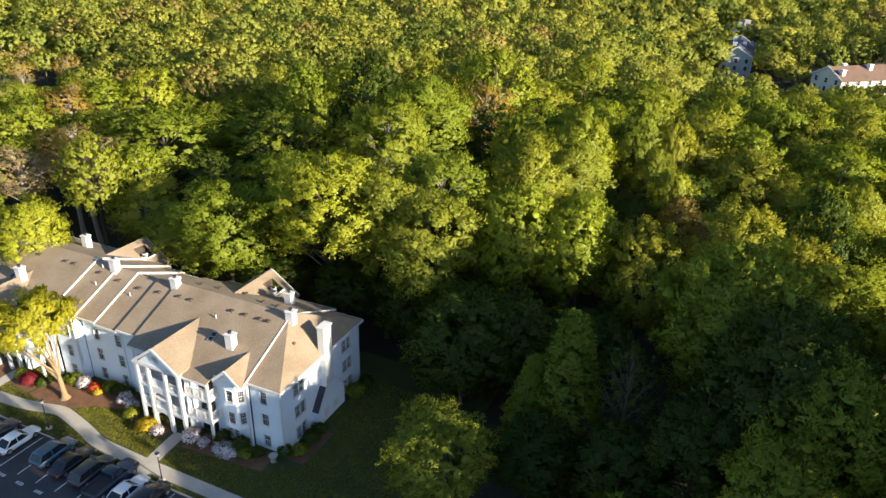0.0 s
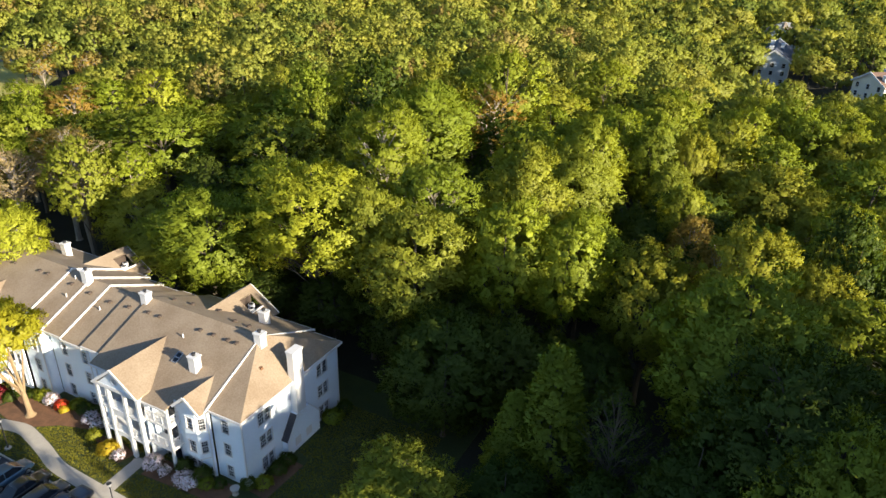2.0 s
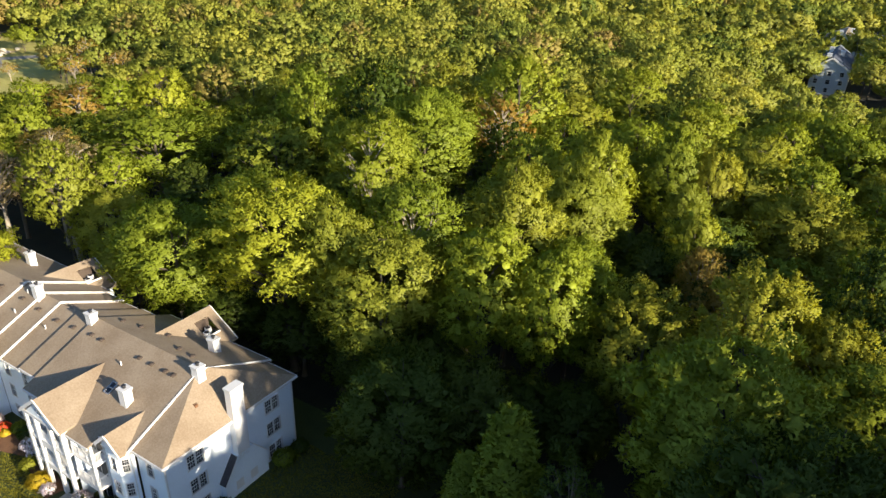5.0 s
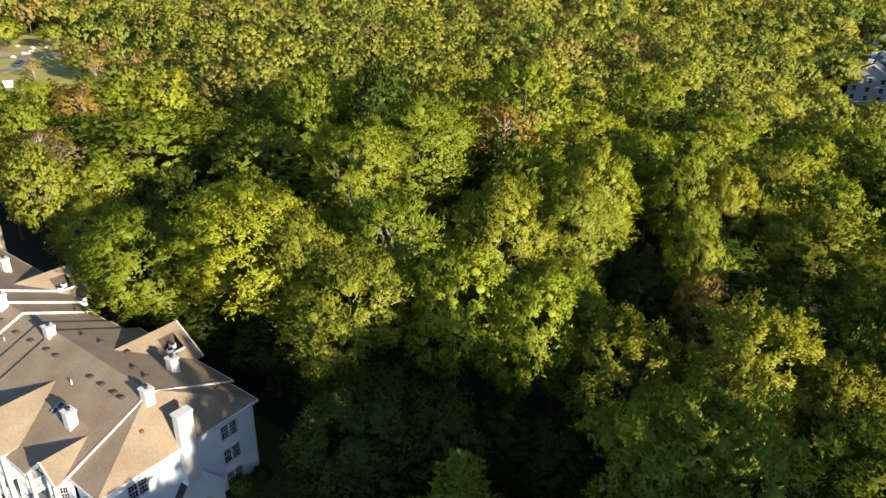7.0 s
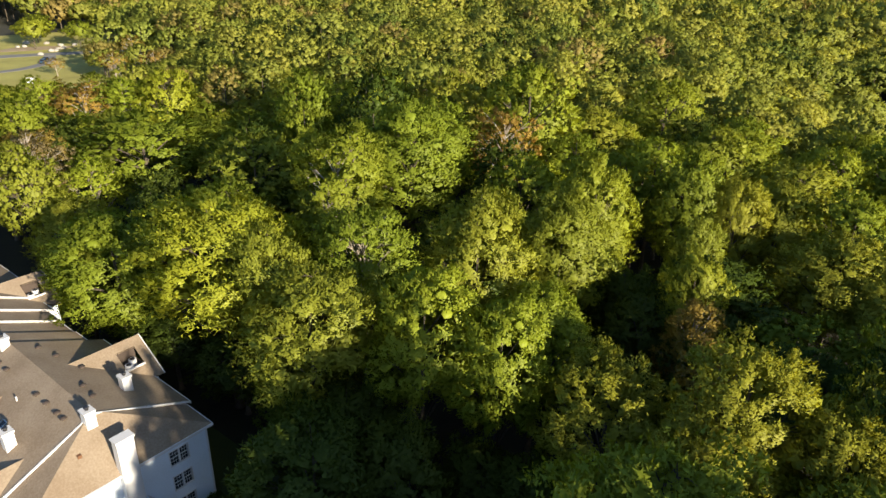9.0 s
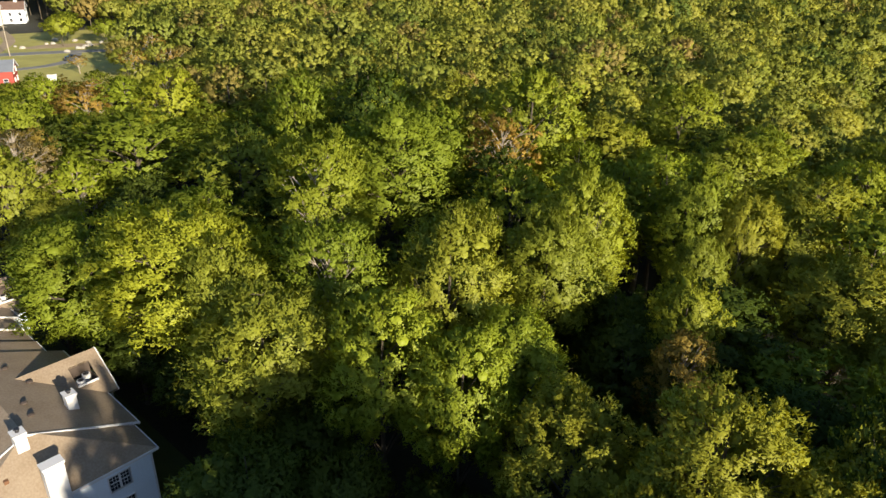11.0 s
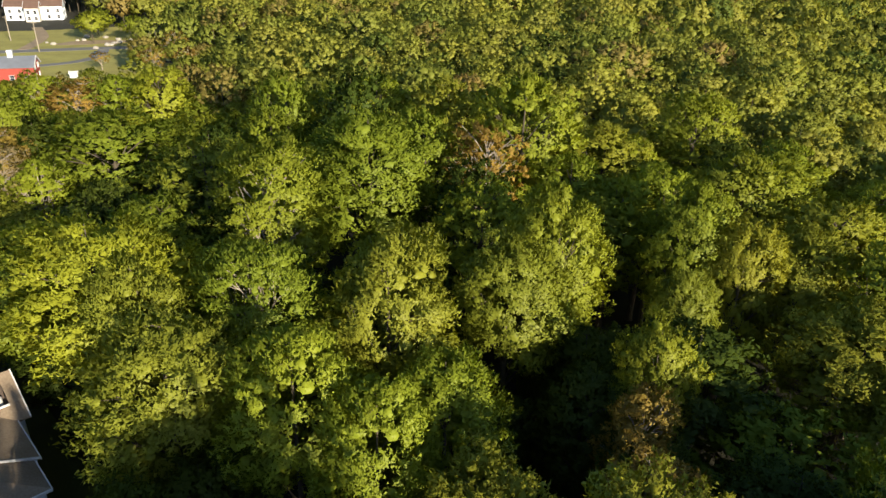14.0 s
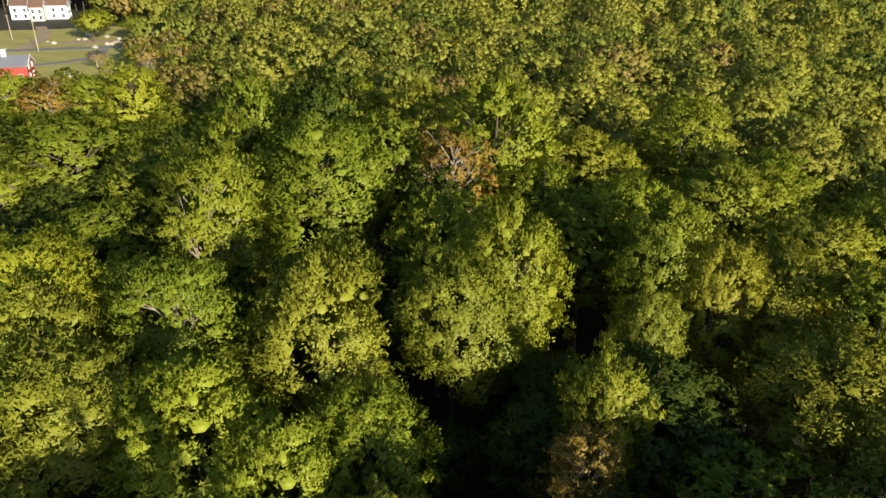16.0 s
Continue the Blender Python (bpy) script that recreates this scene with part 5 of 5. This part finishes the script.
SPECIES = {}
LODS = {"near": (230, 126, 0.25, 1), "mid": (170, 54, 0.36, 0), "low": (50, 16, 1.1, 1)}
for lod, (pads, per, spray, lv) in LODS.items():
    thin = per // 2
    SPECIES[lod] = {
        "gold": [make_tree(11 + i, LEAF_YELLOW, pads, per, spray, "umbrella" if i == 1 else "round", 24, 6.0, 6.5, PALEBARK if i == 1 else BARK, "tall broad tree with sunlit yellow-green spring leaves", boughs=11 + i, gaps=0.30 if i == 1 else 0.1, limbs=26, level=lv) for i in range(3)],
        "lime": [make_tree(16 + i, LEAF_YELLOW, pads, per, spray, "oval", 24, 5.4, 6, BARK, "leafy tree with bright yellow-green bunched foliage", pad=0.17, boughs=12, level=lv) for i in range(2)],
        "green": [make_tree(21 + i, LEAF_GREEN, pads, per, spray, ("oval", "round", "oval")[i], 24, 5.6, 6, BARK, "tall leafy tree with fresh green crown in dense woodland", boughs=10 + i, level=lv) for i in range(3)],
        "layer": [make_tree(26 + i, LEAF_GREEN, pads, per, spray, "umbrella", 24, 6.0, 6.5, PALEBARK, "spreading green tree with layered boughs", pad=0.15, boughs=10, gaps=0.28, limbs=26, level=lv) for i in range(2)],
        "olive": [make_tree(31 + i, LEAF_OLIVE, pads, per, spray, ("round", "oval")[i], 24, 6.0, 6.5, BARK, "broad woodland tree with olive-green crown", boughs=11, level=lv) for i in range(2)],
        "deep": [make_tree(41 + i, LEAF_DEEP_SHADED, pads, per, spray, ("oval", "round", "oval")[i], 24, 5.6, 2.0, BARK, "leafy tree in shade-darkened green with a dense low crown", boughs=11, level=lv) for i in range(3)],
        "rust": [make_tree(51 + i, LEAF_RUST, pads, thin, spray * 0.8, "loose", 22, 4.2, 8, PALEBARK, "half-bare tree with rusty brown spring buds", fuzz=0.3, limbs=24, solid=False) for i in range(2)],
        "bare": [make_tree(71 + i, LEAF_PALE, pads, per // 3, spray * 0.7, "loose", 22, 4.2, 8, PALEBARK, "nearly bare tree with pale branches and sparse buds", fuzz=0.35, limbs=40, solid=False) for i in range(2)],
        "bush": [make_tree(91 + i, LEAF_GREEN_SHADED, pads, per, spray, "oval", 18, 5.4, 0.3, BARK, "broad tree in shaded green, leafy down to the ground", boughs=12, level=lv) for i in range(2)],
        # dark copy of the bare tree: the hollow's shade is in its colours
        "twig": [make_tree(75, LEAF_DEEP_SHADED, pads, per // 4, spray * 0.7, "loose", 22, 4.2, 7, BARK, "slender half-bare tree in deep shade", fuzz=0.3, limbs=30, solid=False)],
        "shoot": [make_tree(81 + i, LEAF_LIME, pads, int(per * 1.5), spray * 0.74, "shoot", 22, 4.6, 4, BARK, "leafy tree with upswept yellow-green shoots", boughs=12, level=lv) for i in range(2)],
        "spire": [make_tree(61 + i, LEAF_GREEN, pads, per, spray, "spire", 22, 3.6, 2, BARK, "narrow upright tree with pointed green crown", level=lv) for i in range(2)],
    }
planted = []          # (x, y, crown radius)


def sow(x, y, height, radius, kind, lod):
    rng = random.Random(int(x * 131 + y * 17))
    pats = SPECIES[lod][kind]
    plant(pats[rng.randrange(len(pats))], x, y, height, radius, rng.uniform(0, 360))
    planted.append((x, y, radius))


def clear(x, y):
    """Whether the ground at x, y is open: the apartments' grounds and the far houses' yards."""
    q = SITE.inverted() @ Vector((x, y, 0))
    a, b = -q.x, q.y
    if -13 < a < 75 and -60 < b < 19.5 and not (a < 6 and b < -16):
        return True
    for cx, cy, rx, ry in CLEARINGS:
        if ((x - cx) / (rx + 1.5)) ** 2 + ((y - cy) / (ry + 1.5)) ** 2 < 1:
            return True
    return False


CLEARINGS = [(18.5, 65, 5, 5), (26.5, 83, 3, 6), (-178, 215, 36, 30), (-215, 252, 62, 44), (-268, 298, 30, 24), (-128, 203, 17, 10), (-103, 176, 22, 13), (107, 248, 9, 9), (116, 270, 6, 7), (122, 283, 7, 8), (128, 297, 7, 8), (-131, 222, 7, 7), (-140, 242, 7, 7), (-115, 214, 6, 6), (147, 340, 14, 18), (143, 235, 26, 12), (196, 372, 18, 10), (176, 350, 14, 9), (72, 494, 16, 12), (100, 512, 15, 11), (69, 600, 40, 20)]


def canopy(x, y):
    """Height of the wood's top at a place."""
    g = lambda cx, cy, w: math.exp(-((x - cx) ** 2 + (y - cy) ** 2) / (w * w))
    h = 22.5 + 6.5 * g(-8, 128, 32) + 3 * g(14, 88, 14) - 17 * g(-145, 195, 42) - 4 * g(-48, 118, 22) - 8 * g(-122, 212, 26) - 4 * g(80, 325, 60)
    h -= 17 * g(103, 228, 34) + 10 * g(130, 210, 28) + 9 * g(-105, 160, 22) + 8 * g(-215, 290, 40) + 7 * g(120, 300, 30) + 9 * g(80, 192, 22)
    h -= 7 * g(-163, 188, 17)
    return max(4.5, h) + 2.2 * noise.noise((x * 0.05, y * 0.05, 3.1))


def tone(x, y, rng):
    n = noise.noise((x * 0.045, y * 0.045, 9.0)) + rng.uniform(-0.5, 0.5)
    # mostly shade-darkened kinds where the hollow lies in shadow
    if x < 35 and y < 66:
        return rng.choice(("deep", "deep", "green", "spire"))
    # more gold kinds on both flanks, standing in for golden sunlight there
    if x > 42 and y < 260 or x < -70:
        return rng.choice(("gold", "olive", "green", "gold", "green", "rust" if x < 0 else "olive"))
    if n > 0.35:
        return "gold"
    if n < -0.55:
        return "deep"
    return rng.choice(("green", "green", "olive", "gold", "olive", "rust" if rng.random() < 0.35 else "green"))


# trees that stand out: x, y, height, crown radius
MIDDLE = {"gold": [(-13, 83, 27.5, 7.2), (-53, 83, 20, 4.2)],
          "lime": [(10, 77, 25, 4.6), (17, 76, 23.5, 3.8), (19.5, 82, 22.5, 4.2)], "layer": [(-6.7, 100, 29.5, 5.8), (1, 86, 26.5, 5.0)],
          "olive": [(0, 76, 24, 6.0), (-36, 89, 16, 4.2), (-42, 95, 18, 4.6), (-6, 80, 25.5, 4.6), (12.4, 88, 28, 5.4), (20.5, 97, 25, 4.8), (50, 123, 24, 6.2), (46, 116, 22, 5), (50, 103, 21, 6), (54, 97, 19, 4.4), (35, 104.5, 21, 3)],
          "green": [(-28, 85, 22, 6.0), (-19, 89, 20, 5), (23, 103, 29, 4.4), (-2, 113, 31, 7.2), (-49, 120, 23, 8.5), (33.8, 91.5, 23.2, 3.0), (35, 114, 27, 4.2), (34, 156, 28, 6), (12, 134, 33, 6.5)],
          "deep": [(-29, 119, 24, 5.2), (-12.7, 130, 31.5, 6), (29.4, 91, 18, 4.4), (34, 85, 17, 3.4), (27.5, 98, 17, 4)],
          "rust": [(9.7, 124, 27.5, 5.2), (33.2, 86, 20.5, 2.8), (35, 79.5, 20, 3.6), (-62, 112, 21, 5)],
          "bare": [(-66, 104, 21, 5), (-56, 106, 22.5, 5)]}
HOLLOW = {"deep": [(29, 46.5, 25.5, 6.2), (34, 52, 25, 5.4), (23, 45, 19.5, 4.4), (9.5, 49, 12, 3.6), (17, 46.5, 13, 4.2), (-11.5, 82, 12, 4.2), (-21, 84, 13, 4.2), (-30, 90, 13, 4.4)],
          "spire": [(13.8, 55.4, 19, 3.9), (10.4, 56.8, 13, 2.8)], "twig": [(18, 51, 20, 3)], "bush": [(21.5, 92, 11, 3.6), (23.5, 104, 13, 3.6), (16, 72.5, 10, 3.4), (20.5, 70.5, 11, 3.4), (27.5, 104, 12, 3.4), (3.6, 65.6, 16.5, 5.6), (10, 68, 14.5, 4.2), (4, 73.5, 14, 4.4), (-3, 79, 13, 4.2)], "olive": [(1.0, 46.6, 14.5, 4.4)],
          "green": [(28.3, 55.3, 27.5, 5.8), (30, 40.5, 24, 4.6), (26, 37.5, 20.5, 4.0), (42.6, 61.5, 22, 6)],
          "shoot": [(35.2, 71, 25, 5.2), (25.8, 73, 21.5, 4.8), (32.7, 65.5, 21, 4.4), (41.5, 68.6, 22, 4.8), (40.5, 112, 24, 4)]}
heroes = 0
for table in (MIDDLE, HOLLOW):
    for kind, rows in table.items():
        for x, y, h, r in rows:
            sow(x, y, h, r * 1.22, kind, "near" if y < 118 else "mid")
            heroes += 1

far = []
rng = random.Random(7)
row = 0
y = 30.0
while y < 560:
    step = 8.8 if y < 150 else 10.2 if y < 205 else 11.5 if y < 300 else 12.5 if y < 400 else 15
    x = -460 + (row % 2) * step / 2
    while x < 420:
        px, py = x + rng.uniform(-2.6, 2.6), y + rng.uniform(-2.6, 2.6)
        x += step
        left = min(-0.66 * py - 12, 36 - 1.45 * (py - 51) - 12)
        if not (left < px < 0.70 * py + 12) or (py < 56 and px < 30) or clear(px, py):
            continue
        near_hero = py < 165 and any((px - hx) ** 2 + (py - hy) ** 2 < (hr * 0.85 + 2.2) ** 2 for hx, hy, hr in planted[:heroes])
        if near_hero:
            continue
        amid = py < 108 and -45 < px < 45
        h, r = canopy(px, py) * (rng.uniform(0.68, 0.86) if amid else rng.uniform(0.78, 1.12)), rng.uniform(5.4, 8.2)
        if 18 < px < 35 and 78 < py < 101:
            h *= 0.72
        # between the tall crowns mostly shade-darkened trees, for the dark gaps
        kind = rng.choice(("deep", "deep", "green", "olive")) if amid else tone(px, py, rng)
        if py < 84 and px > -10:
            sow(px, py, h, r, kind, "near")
        elif py < 148:
            sow(px, py, h, r, kind, "mid")
        else:
            far.append((px, py, h * rng.uniform(0.9, 1.06), r * rng.uniform(0.75, 1.12) * (1 if py < 205 else 1.2 if py < 400 else 1.5), kind))
    y += step * 0.87
    row += 1
# the wood goes on towards the sun, beside and behind the camera, out of view
def sunward(across, along):
    """World place by the distance across the sunbeams and along them."""
    return 0.574 * across + 0.819 * along, 0.819 * across - 0.574 * along


def shade_tree_height(across):
    """Height of the added shade trees towards the sun, band by band."""
    return 34.5 if 47 < across < 57 else 31 if across < 26.5 else 21.5 if across < 31 else 25.0 if across < 36 else 28.2 if across < 46.5 else 32.5 if across < 58 else 37.5 if across < 67.5 else 25 if across < 72 else 22


# two rows of unseen trees, their heights set to cast shade on the site
for i in range(34):
    for j in range(2):
        c = 12 + i * 2.1 + rng.uniform(-0.4, 0.4)
        px, py = sunward(c, 13.5 + 6 * j + rng.uniform(-1, 1) + 3 * (i % 2))
        sow(px, py, shade_tree_height(c) * rng.uniform(0.96, 1.03), rng.uniform(3.0, 3.8), rng.choice(("green", "olive", "deep")), "low")
# six trees added out of view to keep the hollow in shade
for i in range(6):
    px, py = sunward(82.5 + i * 2.9, -4 + rng.uniform(-2, 2))
    sow(px, py, rng.uniform(23.5, 25.5), 4.4, rng.choice(("green", "olive", "deep")), "mid")
for i in range(45):
    px, py = sunward(rng.uniform(-10, 90), rng.uniform(32, 110))
    if all((px - hx) ** 2 + (py - hy) ** 2 > 36 for hx, hy, hr in planted):
        sow(px, py, rng.uniform(21, 25), rng.uniform(5, 6.5), rng.choice(("green", "olive", "deep")), "low")
# three unseen trees added to shade the front lawn
for px, py, h in ((9, 33, 14.5), (17, 29, 16), (14, 38, 12)):
    sow(px, py, h, 4.6, "green", "low")


def far_woods():
    """All the distant trees, one mesh a leaf colour under one object."""
    top = tagged(new("far_woods"), "distant dense woodland of green and yellow-green trees", "woodland", kind="stuff")
    rng = np.random.default_rng(5)
    for kind, mat in (("gold", FAR_LIT_GOLD), ("green", FAR_LIT_GREEN), ("olive", FAR_LIT_OLIVE), ("deep", FAR_LIT_DEEP), ("rust", FAR_LIT_RUST)):
        P, N, S, C, H, G, A, B = [], [], [], [], [], [], [], []
        for x, y, h, r, k in far:
            if k != kind:
                continue
            pads, per = (210, 18) if y < 205 else (150, 12) if y < 290 else (70, 9) if y < 390 else (30, 6)
            p, out, _, (lc, lh, lg) = crown_points(rng, pads, per, h, r, h * 0.30, "oval" if k in ("green", "rust") else "round", 0.105 if y < 205 else 0.115 if y < 290 else 0.17, 0.22, 7, 0.75, 1.4, 0.0, 0.6, 0.03)
            own = rng.random()
            A.append(np.full(len(p), own))
            B.append(np.full(len(lc), own))
            at = np.array([x, y, -0.15])
            P.append(p + at)
            N.append(out)
            S.append(np.full(len(p), 0.40 if y < 205 else 0.52 if y < 290 else 1.0 if y < 390 else 1.7))
            C.append(lc + at)
            H.append(lh)
            G.append(lg)
        if P:
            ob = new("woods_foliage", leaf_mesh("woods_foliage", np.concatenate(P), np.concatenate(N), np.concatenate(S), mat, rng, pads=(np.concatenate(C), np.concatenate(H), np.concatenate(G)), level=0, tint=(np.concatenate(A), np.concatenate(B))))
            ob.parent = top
    bm = bmesh.new()
    for x, y, h, r, k in far:
        tube(bm, [(x, y, -0.2), (x, y, h * 0.8)], [0.32, 0.06], 5)
    part("woods_trunks", bm, BARK, top)


far_woods()
